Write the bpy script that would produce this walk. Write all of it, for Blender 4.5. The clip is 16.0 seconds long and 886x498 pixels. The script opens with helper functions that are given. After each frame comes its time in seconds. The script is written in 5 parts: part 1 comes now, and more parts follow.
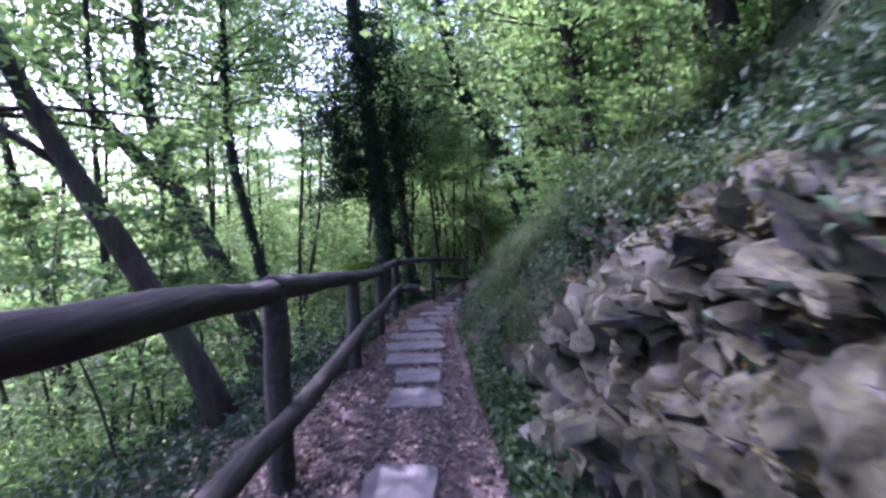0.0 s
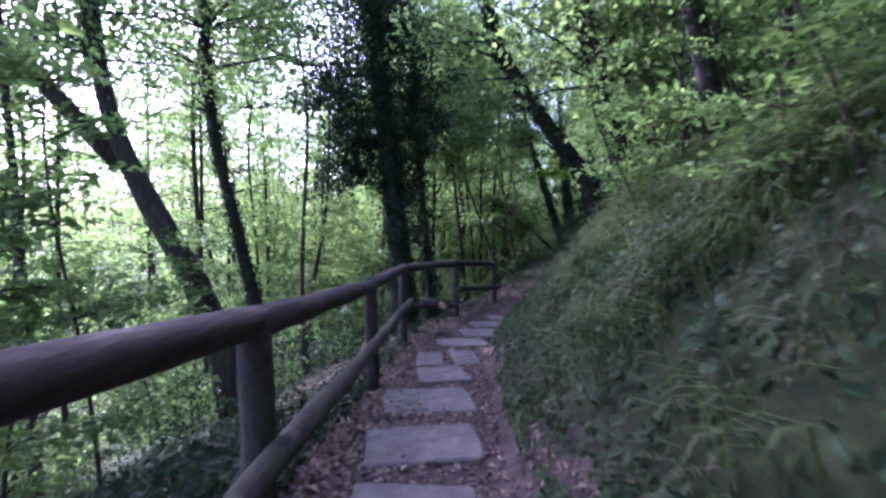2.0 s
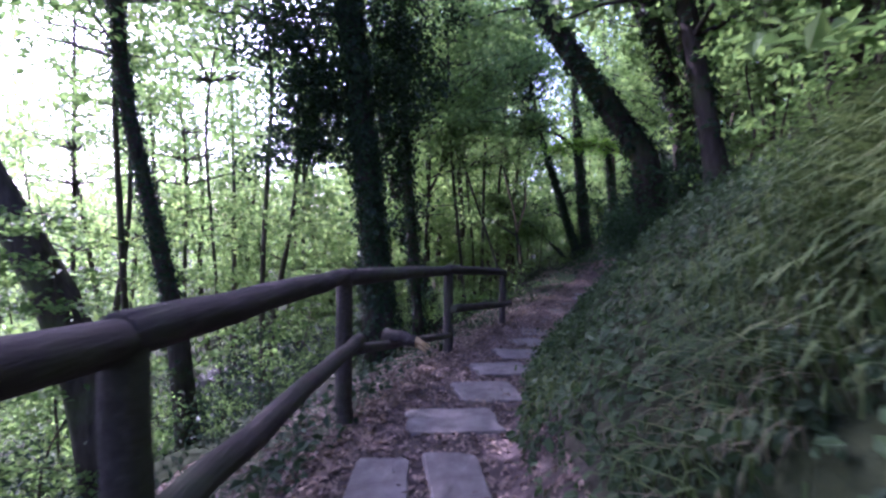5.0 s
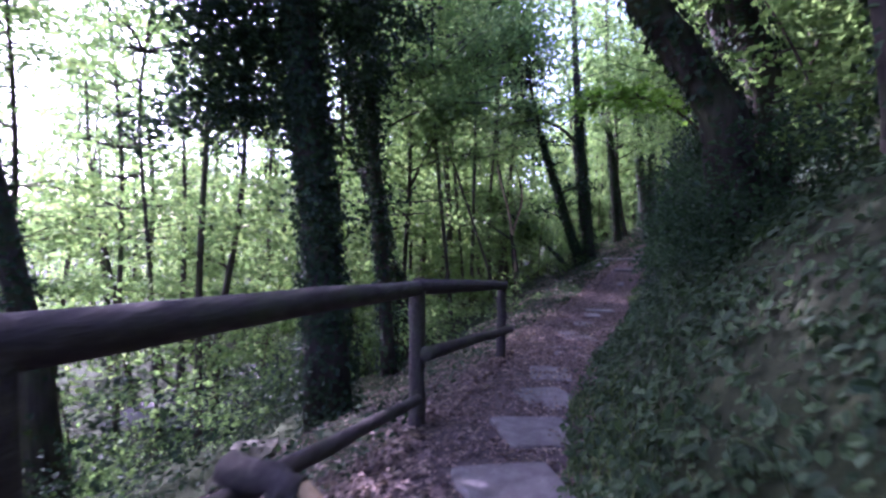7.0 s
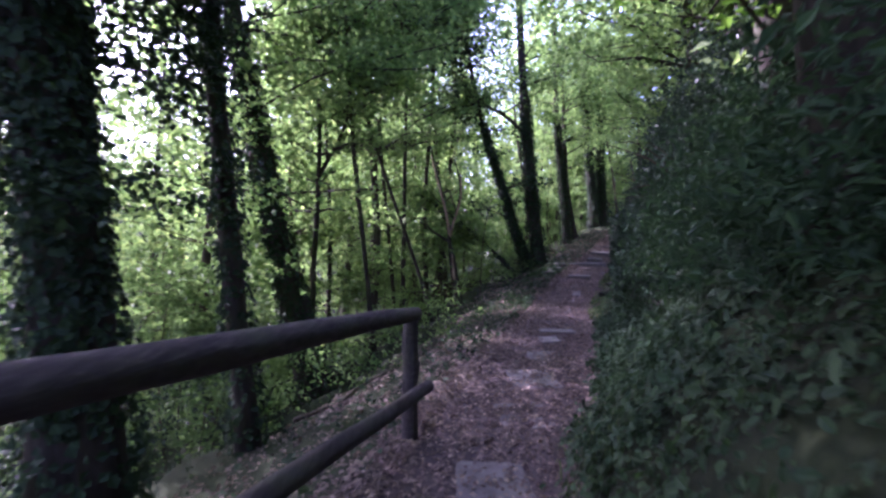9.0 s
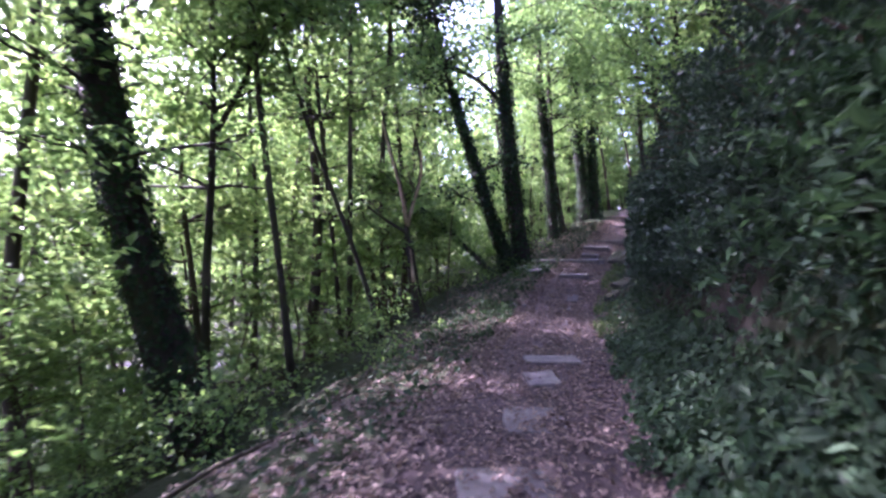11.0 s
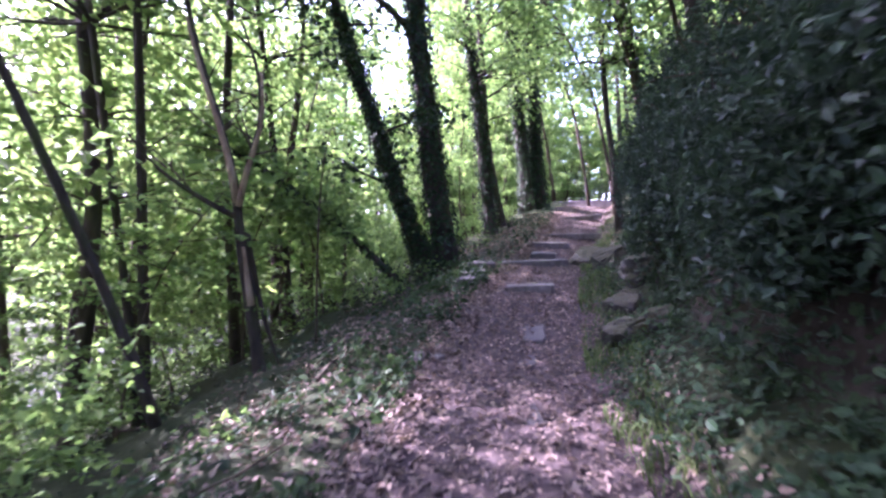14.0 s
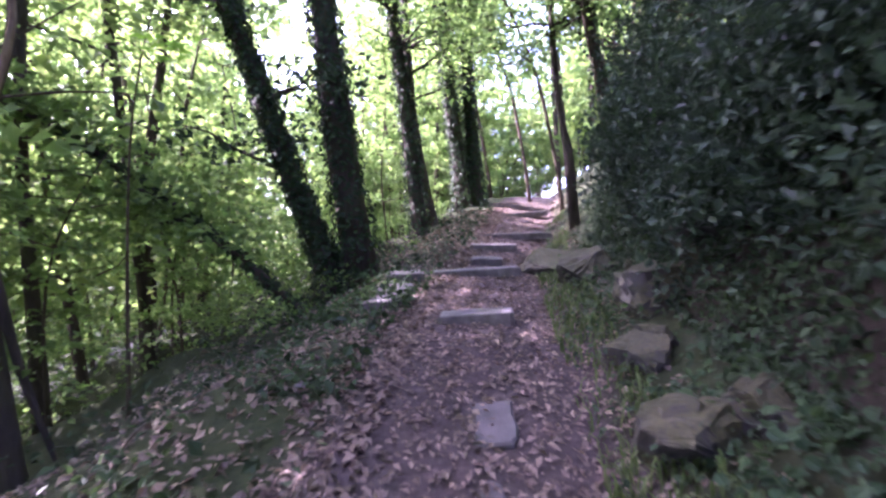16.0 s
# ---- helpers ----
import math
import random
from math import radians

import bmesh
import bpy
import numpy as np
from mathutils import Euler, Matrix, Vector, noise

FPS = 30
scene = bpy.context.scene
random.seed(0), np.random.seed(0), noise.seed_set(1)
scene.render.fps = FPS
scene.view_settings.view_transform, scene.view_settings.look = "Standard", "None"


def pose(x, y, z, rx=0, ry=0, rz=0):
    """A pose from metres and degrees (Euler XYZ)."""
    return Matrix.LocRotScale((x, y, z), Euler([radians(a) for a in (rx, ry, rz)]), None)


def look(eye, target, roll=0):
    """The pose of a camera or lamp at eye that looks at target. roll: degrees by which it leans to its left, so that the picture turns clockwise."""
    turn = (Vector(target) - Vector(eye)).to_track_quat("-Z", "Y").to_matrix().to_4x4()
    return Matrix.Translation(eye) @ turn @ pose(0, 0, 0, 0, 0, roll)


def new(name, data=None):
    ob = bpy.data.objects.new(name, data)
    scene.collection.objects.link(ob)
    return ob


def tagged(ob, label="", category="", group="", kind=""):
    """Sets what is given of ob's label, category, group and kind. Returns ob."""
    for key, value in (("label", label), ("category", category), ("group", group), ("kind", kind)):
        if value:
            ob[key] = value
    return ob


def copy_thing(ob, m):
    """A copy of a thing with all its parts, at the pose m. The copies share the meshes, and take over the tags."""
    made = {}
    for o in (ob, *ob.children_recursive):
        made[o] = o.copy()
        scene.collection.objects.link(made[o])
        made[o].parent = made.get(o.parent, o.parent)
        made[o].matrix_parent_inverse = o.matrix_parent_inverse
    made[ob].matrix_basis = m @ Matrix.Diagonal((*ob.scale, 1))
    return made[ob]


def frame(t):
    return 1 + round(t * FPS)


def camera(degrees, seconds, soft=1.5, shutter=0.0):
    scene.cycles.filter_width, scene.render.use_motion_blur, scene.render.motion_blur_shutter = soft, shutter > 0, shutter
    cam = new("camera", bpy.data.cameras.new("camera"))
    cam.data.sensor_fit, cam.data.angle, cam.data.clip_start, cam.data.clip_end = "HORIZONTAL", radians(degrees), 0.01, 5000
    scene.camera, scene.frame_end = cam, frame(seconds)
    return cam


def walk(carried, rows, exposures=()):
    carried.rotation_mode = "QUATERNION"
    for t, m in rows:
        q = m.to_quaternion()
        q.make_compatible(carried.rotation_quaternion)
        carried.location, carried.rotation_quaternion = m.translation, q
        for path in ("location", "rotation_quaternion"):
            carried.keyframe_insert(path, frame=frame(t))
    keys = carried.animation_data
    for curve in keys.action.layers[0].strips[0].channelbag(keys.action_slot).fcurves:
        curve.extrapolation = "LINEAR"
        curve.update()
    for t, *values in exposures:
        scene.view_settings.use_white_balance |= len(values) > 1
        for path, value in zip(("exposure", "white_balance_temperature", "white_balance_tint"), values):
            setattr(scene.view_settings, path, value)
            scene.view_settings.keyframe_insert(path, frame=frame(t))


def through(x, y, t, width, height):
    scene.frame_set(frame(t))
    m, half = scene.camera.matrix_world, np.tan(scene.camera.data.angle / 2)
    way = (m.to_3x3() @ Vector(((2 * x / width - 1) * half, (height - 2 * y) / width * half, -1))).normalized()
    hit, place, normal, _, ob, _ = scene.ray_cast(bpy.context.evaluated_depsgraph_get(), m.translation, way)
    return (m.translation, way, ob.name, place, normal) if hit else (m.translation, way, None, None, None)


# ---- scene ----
cam = camera(85.0, 16.0, soft=2.6, shutter=0.5)
PATH = [
    (0, (0.613, -7.865, 0.8), (0.659, -5.87, 0.671), -1.3),
    (0.5, (0.621, -7.062, 0.75), (0.635, -5.067, 0.621), -1.2),
    (1, (0.633, -6.296, 0.659), (0.605, -4.301, 0.528), -1.1),
    (1.5, (0.646, -5.488, 0.615), (0.618, -3.493, 0.485), -0.8),
    (2, (0.584, -4.769, 0.613), (0.536, -2.774, 0.487), -0.4),
    (2.5, (0.53, -4.167, 0.562), (0.49, -2.172, 0.438), -0.4),
    (3, (0.574, -3.558, 0.571), (0.528, -1.562, 0.445), -0.3),
    (3.5, (0.609, -2.996, 0.56), (0.565, -1.0, 0.439), -0.0),
    (6, (0.714, -0.027, 0.149), (0.666, 1.971, 0.078), 0.7),
    (6.5, (0.737, 0.707, 0.16), (0.701, 2.705, 0.098), 0.6),
    (7, (0.813, 1.446, 0.124), (0.81, 3.445, 0.055), 0.7),
    (7.5, (0.98, 2.224, 0.107), (1.049, 4.222, 0.045), 0.7),
    (8, (1.099, 2.941, 0.071), (1.186, 4.938, 0.009), 0.7),
    (8.5, (1.294, 3.648, 0.042), (1.505, 5.636, -0.012), 0.6),
    (9, (1.49, 4.394, 0.009), (1.708, 6.381, -0.037), 0.4),
    (11.5, (2.805, 8.518, -0.378), (3.12, 10.493, -0.408), -0.1),
    (12, (3.088, 9.297, -0.416), (3.424, 11.269, -0.446), 0.0),
    (12.5, (3.374, 10.03, -0.477), (3.719, 11.999, -0.504), 0.1),
    (13, (3.629, 10.8, -0.531), (4.155, 12.729, -0.554), -0.4),
    (13.5, (3.89, 11.605, -0.547), (4.427, 13.531, -0.564), -0.5),
    (14, (4.22, 12.367, -0.559), (4.77, 14.29, -0.566), -1.1),
    (14.5, (4.546, 13.056, -0.552), (5.113, 14.974, -0.553), -1.3),
    (15, (4.792, 13.595, -0.548), (5.493, 15.468, -0.55), -1.9),
    (15.5, (4.978, 14.061, -0.531), (5.788, 15.89, -0.539), -1.7),
    (16, (5.19, 14.615, -0.518), (6.002, 16.443, -0.526), -1.9),
]
walk(cam, [(t, look(eye, target, roll)) for t, eye, target, roll in PATH], [(0, 2.85, 4900, 52), (3.5, 2.9, 4950, 54), (6, 3.0, 5000, 59), (8, 3.25, 5000, 63), (9, 3.2, 5200, 58), (12, 4.0, 5250, 58), (14.5, 4.3, 5350, 60), (16, 4.5, 5500, 63)])

# ---- world, sun, exposure ----
SUN_ELEV, SUN_AZ = radians(42), radians(-52)     # azimuth from +y towards +x
world = bpy.data.worlds.new("sky_world")
scene.world = world
world.use_nodes = True
wn = world.node_tree.nodes
sky = wn.new("ShaderNodeTexSky")
sky.sky_type = "NISHITA"
sky.sun_disc = False
sky.sun_elevation, sky.sun_rotation = SUN_ELEV, SUN_AZ
sky.air_density, sky.dust_density, sky.ozone_density = 0.75, 4.5, 0.7
wn["Background"].inputs["Strength"].default_value = 0.15
world.node_tree.links.new(sky.outputs["Color"], wn["Background"].inputs["Color"])
sun_lamp = new("sun", bpy.data.lights.new("sun", "SUN"))
sun_lamp.data.energy, sun_lamp.data.angle, sun_lamp.data.color = 3.5, radians(0.6), (1.0, 0.93, 0.8)
sun_from = Vector((math.sin(SUN_AZ) * math.cos(SUN_ELEV), math.cos(SUN_AZ) * math.cos(SUN_ELEV), math.sin(SUN_ELEV)))
sun_lamp.matrix_world = look(sun_from * 60, (0, 0, 0))

rng = np.random.default_rng(7)


# ---- materials ----
def material(name):
    m = bpy.data.materials.new(name)
    m.use_nodes = True
    nt = m.node_tree
    return m, nt, nt.nodes, nt.links, nt.nodes["Principled BSDF"]


def ramp(nodes, stops):
    r = nodes.new("ShaderNodeValToRGB")
    while len(r.color_ramp.elements) < len(stops):
        r.color_ramp.elements.new(0.5)
    for e, (p, c) in zip(r.color_ramp.elements, stops):
        e.position, e.color = p, (*c, 1)
    return r


def noise_node(nt, scale, detail=4.0, rough=0.6, coord="Object", stretch=None):
    tc = nt.nodes.new("ShaderNodeTexCoord")
    n = nt.nodes.new("ShaderNodeTexNoise")
    n.inputs["Scale"].default_value, n.inputs["Detail"].default_value, n.inputs["Roughness"].default_value = scale, detail, rough
    if stretch:
        mp = nt.nodes.new("ShaderNodeMapping")
        mp.inputs["Scale"].default_value = stretch
        nt.links.new(tc.outputs[coord], mp.inputs["Vector"])
        nt.links.new(mp.outputs["Vector"], n.inputs["Vector"])
    else:
        nt.links.new(tc.outputs[coord], n.inputs["Vector"])
    return n


def bump(nt, bsdf, height, strength, distance):
    b = nt.nodes.new("ShaderNodeBump")
    b.inputs["Strength"].default_value, b.inputs["Distance"].default_value = strength, distance
    nt.links.new(height, b.inputs["Height"])
    nt.links.new(b.outputs["Normal"], bsdf.inputs["Normal"])


def leaf_material(name, stops, through=0.4, rough=0.5, glow=1.6):
    """Leaves: colour varies leaf by leaf, and light passes through the blade."""
    m, nt, nodes, links, p = material(name)
    geo = nodes.new("ShaderNodeNewGeometry")
    r = ramp(nodes, stops)
    big = noise_node(nt, 0.6, 2.0)
    mix = nodes.new("ShaderNodeMath")
    mix.operation = "MULTIPLY_ADD"
    mix.inputs[1].default_value, mix.inputs[2].default_value = 0.7, 0.0
    links.new(geo.outputs["Random Per Island"], mix.inputs[0])
    add = nodes.new("ShaderNodeMath")
    add.operation = "MULTIPLY_ADD"
    add.inputs[1].default_value = 0.35
    links.new(big.outputs["Fac"], add.inputs[0])
    links.new(mix.outputs[0], add.inputs[2])
    links.new(add.outputs[0], r.inputs["Fac"])
    links.new(r.outputs["Color"], p.inputs["Base Color"])
    p.inputs["Roughness"].default_value = rough
    p.inputs["Specular IOR Level"].default_value = 0.12
    if through > 0:
        t = nodes.new("ShaderNodeBsdfTranslucent")
        gain = nodes.new("ShaderNodeMixRGB")
        gain.blend_type = "MULTIPLY"
        gain.inputs["Fac"].default_value = 1.0
        gain.inputs["Color2"].default_value = (glow * 1.08, glow * 1.13, glow * 0.78, 1)
        links.new(r.outputs["Color"], gain.inputs["Color1"])
        links.new(gain.outputs["Color"], t.inputs["Color"])
        ms = nodes.new("ShaderNodeMixShader")
        ms.inputs["Fac"].default_value = through
        links.new(p.outputs["BSDF"], ms.inputs[1])
        links.new(t.outputs["BSDF"], ms.inputs[2])
        links.new(ms.outputs["Shader"], nodes["Material Output"].inputs["Surface"])
    return m


LEAF_TREE = leaf_material("tree_leaf", [(0.0, (0.050, 0.088, 0.034)), (0.5, (0.092, 0.150, 0.056)), (1.0, (0.165, 0.235, 0.080))], 0.55)
# the tree leaf in a brighter colour that stands in for sunlight on foliage
LEAF_LIT = leaf_material("lit_leaf", [(0.0, (0.064, 0.108, 0.044)), (0.5, (0.112, 0.174, 0.066)), (1.0, (0.195, 0.252, 0.095))], 0.55)
LEAF_IVY = leaf_material("ivy_leaf", [(0.0, (0.013, 0.024, 0.013)), (0.6, (0.024, 0.043, 0.021)), (1.0, (0.045, 0.076, 0.036))], 0.2, 0.55)
LEAF_HERB = leaf_material("herb_leaf", [(0.0, (0.015, 0.029, 0.013)), (0.5, (0.029, 0.052, 0.023)), (0.9, (0.050, 0.082, 0.034)), (1.0, (0.095, 0.085, 0.046))], 0.3, 0.5)
LEAF_GROUND = leaf_material("ground_ivy", [(0.0, (0.016, 0.026, 0.016)), (0.6, (0.029, 0.052, 0.026)), (0.97, (0.053, 0.089, 0.044)), (1.0, (0.176, 0.150, 0.044))], 0.25, 0.5)
# yellow-green sprays, with the sunlight on them put into the leaf colour
LEAF_BRIGHT = leaf_material("sunlit_leaf", [(0.0, (0.06, 0.14, 0.02)), (1.0, (0.14, 0.24, 0.035))], 0.55)
GRASS = leaf_material("grass_blade", [(0.0, (0.036, 0.058, 0.019)), (0.6, (0.064, 0.096, 0.034)), (1.0, (0.105, 0.125, 0.052))], 0.35, 0.55)
LEAF_SHRUB = leaf_material("evergreen_leaf", [(0.0, (0.014, 0.026, 0.018)), (0.6, (0.026, 0.046, 0.03)), (1.0, (0.05, 0.08, 0.05))], 0.2, 0.38)
LEAF_FOOT = leaf_material("foot_herb_leaf", [(0.0, (0.015, 0.032, 0.016)), (0.6, (0.026, 0.053, 0.025)), (1.0, (0.046, 0.082, 0.036))], 0.3, 0.5)
STRAW = leaf_material("dry_blade", [(0.0, (0.06, 0.056, 0.034)), (1.0, (0.15, 0.135, 0.085))], 0.25, 0.7)
LITTER = leaf_material("dead_leaf", [(0.0, (0.060, 0.043, 0.040)), (0.4, (0.122, 0.092, 0.078)), (0.75, (0.205, 0.152, 0.126)), (0.95, (0.361, 0.284, 0.215)), (1.0, (0.430, 0.361, 0.146))], 0.12, 0.7, 1.0)


def bark_material(name, dark, light, moss=0.0):
    m, nt, nodes, links, p = material(name)
    n = noise_node(nt, 9.0, 6.0, 0.65, stretch=(1, 1, 0.22))
    n2 = noise_node(nt, 1.3, 3.0)
    r = ramp(nodes, [(0.3, dark), (0.7, light)])
    links.new(n.outputs["Fac"], r.inputs["Fac"])
    mx = nodes.new("ShaderNodeMixRGB")
    mx.inputs["Color2"].default_value = (0.05, 0.075, 0.02, 1)
    fac = ramp(nodes, [(0.5, (0, 0, 0)), (0.68, (moss, moss, moss))])
    links.new(n2.outputs["Fac"], fac.inputs["Fac"])
    links.new(fac.outputs["Color"], mx.inputs["Fac"])
    links.new(r.outputs["Color"], mx.inputs["Color1"])
    links.new(mx.outputs["Color"], p.inputs["Base Color"])
    p.inputs["Roughness"].default_value = 0.9
    p.inputs["Specular IOR Level"].default_value = 0.2
    bump(nt, p, n.outputs["Fac"], 0.9, 0.03)
    return m


BARK = bark_material("bark", (0.022, 0.017, 0.014), (0.085, 0.066, 0.052), 0.6)
BARK_DARK = bark_material("dark_bark", (0.018, 0.0145, 0.013), (0.066, 0.052, 0.044), 0.5)
# barkless wood, coloured paler to stand in for sun on it
BARK_PALE = bark_material("sunlit_deadwood", (0.10, 0.06, 0.042), (0.42, 0.31, 0.23), 0.0)
TWIG = bark_material("twig", (0.03, 0.022, 0.016), (0.09, 0.07, 0.05), 0.2)
SAWN = bark_material("sawn_wood", (0.09, 0.07, 0.052), (0.22, 0.175, 0.13), 0.0)
BROKEN = bark_material("broken_wood", (0.25, 0.15, 0.07), (0.55, 0.40, 0.22), 0.0)


def log_material():
    m, nt, nodes, links, p = material("weathered_log")
    n = noise_node(nt, 5.0, 6.0, 0.7, stretch=(6, 0.6, 6))
    n2 = noise_node(nt, 2.2, 3.0)
    r = ramp(nodes, [(0.25, (0.028, 0.022, 0.022)), (0.55, (0.058, 0.047, 0.044)), (0.8, (0.12, 0.098, 0.088))])
    links.new(n.outputs["Fac"], r.inputs["Fac"])
    mx = nodes.new("ShaderNodeMixRGB")
    mx.inputs["Color2"].default_value = (0.07, 0.085, 0.045, 1)
    f = ramp(nodes, [(0.5, (0, 0, 0)), (0.75, (0.6, 0.6, 0.6))])
    links.new(n2.outputs["Fac"], f.inputs["Fac"])
    links.new(f.outputs["Color"], mx.inputs["Fac"])
    links.new(r.outputs["Color"], mx.inputs["Color1"])
    links.new(mx.outputs["Color"], p.inputs["Base Color"])
    p.inputs["Roughness"].default_value = 0.88
    p.inputs["Specular IOR Level"].default_value = 0.25
    bump(nt, p, n.outputs["Fac"], 0.9, 0.02)
    return m


LOG = log_material()


def stone_material(name, stops, moss_amount, scale=3.0, layers=False):
    m, nt, nodes, links, p = material(name)
    n = noise_node(nt, scale, 7.0, 0.65, stretch=(1, 1, 5.0) if layers else None)
    r = ramp(nodes, stops)
    links.new(n.outputs["Fac"], r.inputs["Fac"])
    n2 = noise_node(nt, 2.4, 5.0, 0.65)
    geo = nodes.new("ShaderNodeNewGeometry")
    sep = nodes.new("ShaderNodeSeparateXYZ")
    links.new(geo.outputs["Normal"], sep.inputs[0])
    ad = nodes.new("ShaderNodeMath")
    ad.operation = "MULTIPLY_ADD"
    ad.inputs[1].default_value = 0.16
    links.new(sep.outputs["Z"], ad.inputs[0])
    links.new(n2.outputs["Fac"], ad.inputs[2])
    f = ramp(nodes, [(0.62 - moss_amount * 0.25, (0, 0, 0)), (0.70 - moss_amount * 0.2, (1, 1, 1))])
    links.new(ad.outputs[0], f.inputs["Fac"])
    n3 = noise_node(nt, 30.0, 3.0)
    mossc = ramp(nodes, [(0.3, (0.010, 0.011, 0.0035)), (0.7, (0.046, 0.042, 0.010))])
    links.new(n3.outputs["Fac"], mossc.inputs["Fac"])
    mx = nodes.new("ShaderNodeMixRGB")
    links.new(f.outputs["Color"], mx.inputs["Fac"])
    links.new(r.outputs["Color"], mx.inputs["Color1"])
    links.new(mossc.outputs["Color"], mx.inputs["Color2"])
    links.new(mx.outputs["Color"], p.inputs["Base Color"])
    p.inputs["Roughness"].default_value = 0.8
    bump(nt, p, n.outputs["Fac"], 0.7, 0.02)
    return m


ROCK = stone_material("layered_slate", [(0.36, (0.009, 0.008, 0.008)), (0.5, (0.019, 0.017, 0.018)), (0.7, (0.055, 0.051, 0.054))], 0.7, 5.0, True)
ROCK_MOSS = stone_material("mossy_stone", [(0.34, (0.012, 0.011, 0.010)), (0.7, (0.045, 0.041, 0.040))], 0.62, 4.0)
FLAG = stone_material("flagstone", [(0.28, (0.046, 0.039, 0.036)), (0.5, (0.092, 0.080, 0.075)), (0.72, (0.15, 0.133, 0.126))], -0.8, 8.0)
FLAG_DARK = stone_material("edge_stone", [(0.25, (0.04, 0.034, 0.034)), (0.7, (0.095, 0.083, 0.082))], -0.6, 5.0)


def ground_material():
    """Leaf litter and soil on the trail, moss, soil, roots and shade-darkened earth on the banks."""
    m, nt, nodes, links, p = material("forest_floor")
    n = noise_node(nt, 14.0, 8.0, 0.7)
    n2 = noise_node(nt, 0.9, 5.0, 0.6)
    soil = ramp(nodes, [(0.3, (0.032, 0.024, 0.023)), (0.55, (0.072, 0.054, 0.052)), (0.75, (0.13, 0.10, 0.095))])
    links.new(n.outputs["Fac"], soil.inputs["Fac"])
    green = ramp(nodes, [(0.3, (0.012, 0.018, 0.008)), (0.7, (0.034, 0.045, 0.016))])
    links.new(n.outputs["Fac"], green.inputs["Fac"])
    at = nodes.new("ShaderNodeAttribute")
    at.attribute_name = "green"
    ad = nodes.new("ShaderNodeMath")
    ad.operation = "MULTIPLY"
    f = ramp(nodes, [(0.34, (0.85, 0.85, 0.85)), (0.54, (1, 1, 1))])
    links.new(n2.outputs["Fac"], f.inputs["Fac"])
    links.new(at.outputs["Fac"], ad.inputs[0])
    links.new(f.outputs["Color"], ad.inputs[1])
    mx = nodes.new("ShaderNodeMixRGB")
    links.new(ad.outputs[0], mx.inputs["Fac"])
    links.new(soil.outputs["Color"], mx.inputs["Color1"])
    links.new(green.outputs["Color"], mx.inputs["Color2"])
    links.new(mx.outputs["Color"], p.inputs["Base Color"])
    p.inputs["Roughness"].default_value = 0.95
    p.inputs["Specular IOR Level"].default_value = 0.15
    # brown bank earth, darkened for the shade under the overhang
    earth = ramp(nodes, [(0.3, (0.015, 0.012, 0.010)), (0.55, (0.034, 0.027, 0.022)), (0.8, (0.066, 0.053, 0.044))])
    links.new(n.outputs["Fac"], earth.inputs["Fac"])
    at2 = nodes.new("ShaderNodeAttribute")
    at2.attribute_name = "earth"
    mx2 = nodes.new("ShaderNodeMixRGB")
    links.new(at2.outputs["Fac"], mx2.inputs["Fac"])
    links.new(mx.outputs["Color"], mx2.inputs["Color1"])
    links.new(earth.outputs["Color"], mx2.inputs["Color2"])
    links.new(mx2.outputs["Color"], p.inputs["Base Color"])
    bump(nt, p, n.outputs["Fac"], 1.0, 0.03)
    return m


FLOOR = ground_material()


def water_material():
    m, nt, nodes, links, p = material("stream_water")
    n = noise_node(nt, 3.0, 3.0)
    p.inputs["Base Color"].default_value = (0.05, 0.05, 0.052, 1)
    p.inputs["Roughness"].default_value = 0.12
    bump(nt, p, n.outputs["Fac"], 0.3, 0.05)
    return m


WATER = water_material()

# ---- the lie of the land ----
LINE_Y = [-300, -12, -8, -5.3, -2.6, 0, 2, 5.2, 6.8, 10, 13, 15.6, 18, 20.2, 23, 25.2, 27.6, 33, 45, 400]
LINE_X = [0.0, 0.35, 0.38, 0.38, 0.36, 0.42, 0.52, 1.15, 1.68, 2.9, 4.3, 5.6, 7.0, 8.35, 10.6, 12.1, 14.1, 18.0, 26.0, 262]
LEVEL_Y = [-300, -9, -2.9, -1.77, -0.18, 3.1, 5.4, 6.35, 8.45, 13.5, 16.35, 18, 20.25, 21.4, 23, 25, 27, 29, 33, 60, 400]
LEVEL_Z = [8, -0.45, -0.756, -0.84, -1.086, -1.33, -1.5, -1.62, -1.71, -1.776, -1.6, -1.2, -1.0, -0.8, -0.4, 0.2, 0.75, 1.15, 1.6, 3.0, 6.0]


def softened(ys, vs, y, w):
    return sum(np.interp(y + o * w, ys, vs) for o in (-1, -0.5, 0, 0.5, 1)) / 5


def line_x(y):
    return softened(LINE_Y, LINE_X, np.asarray(y, float), 0.9)


def level(y):
    return softened(LEVEL_Y, LEVEL_Z, np.asarray(y, float), 0.35)


def lean(y):
    """Cosine of the trail's heading against the y axis."""
    s = (line_x(np.asarray(y) + 0.5) - line_x(np.asarray(y) - 0.5))
    return 1 / np.sqrt(1 + s * s)


def waves(x, y, f):
    return (np.sin(x * f + 1.3 * np.sin(y * f * 0.71 + 2.1)) * np.cos(y * f * 0.93 + 1.7 * np.sin(x * f * 0.57)) + 0.5 * np.sin((x + y) * f * 1.9 + 0.7) * np.cos((x - y) * f * 1.6 + 1.1))


def step01(v, a, b):
    t = np.clip((v - a) / (b - a), 0, 1)
    return t * t * (3 - 2 * t)


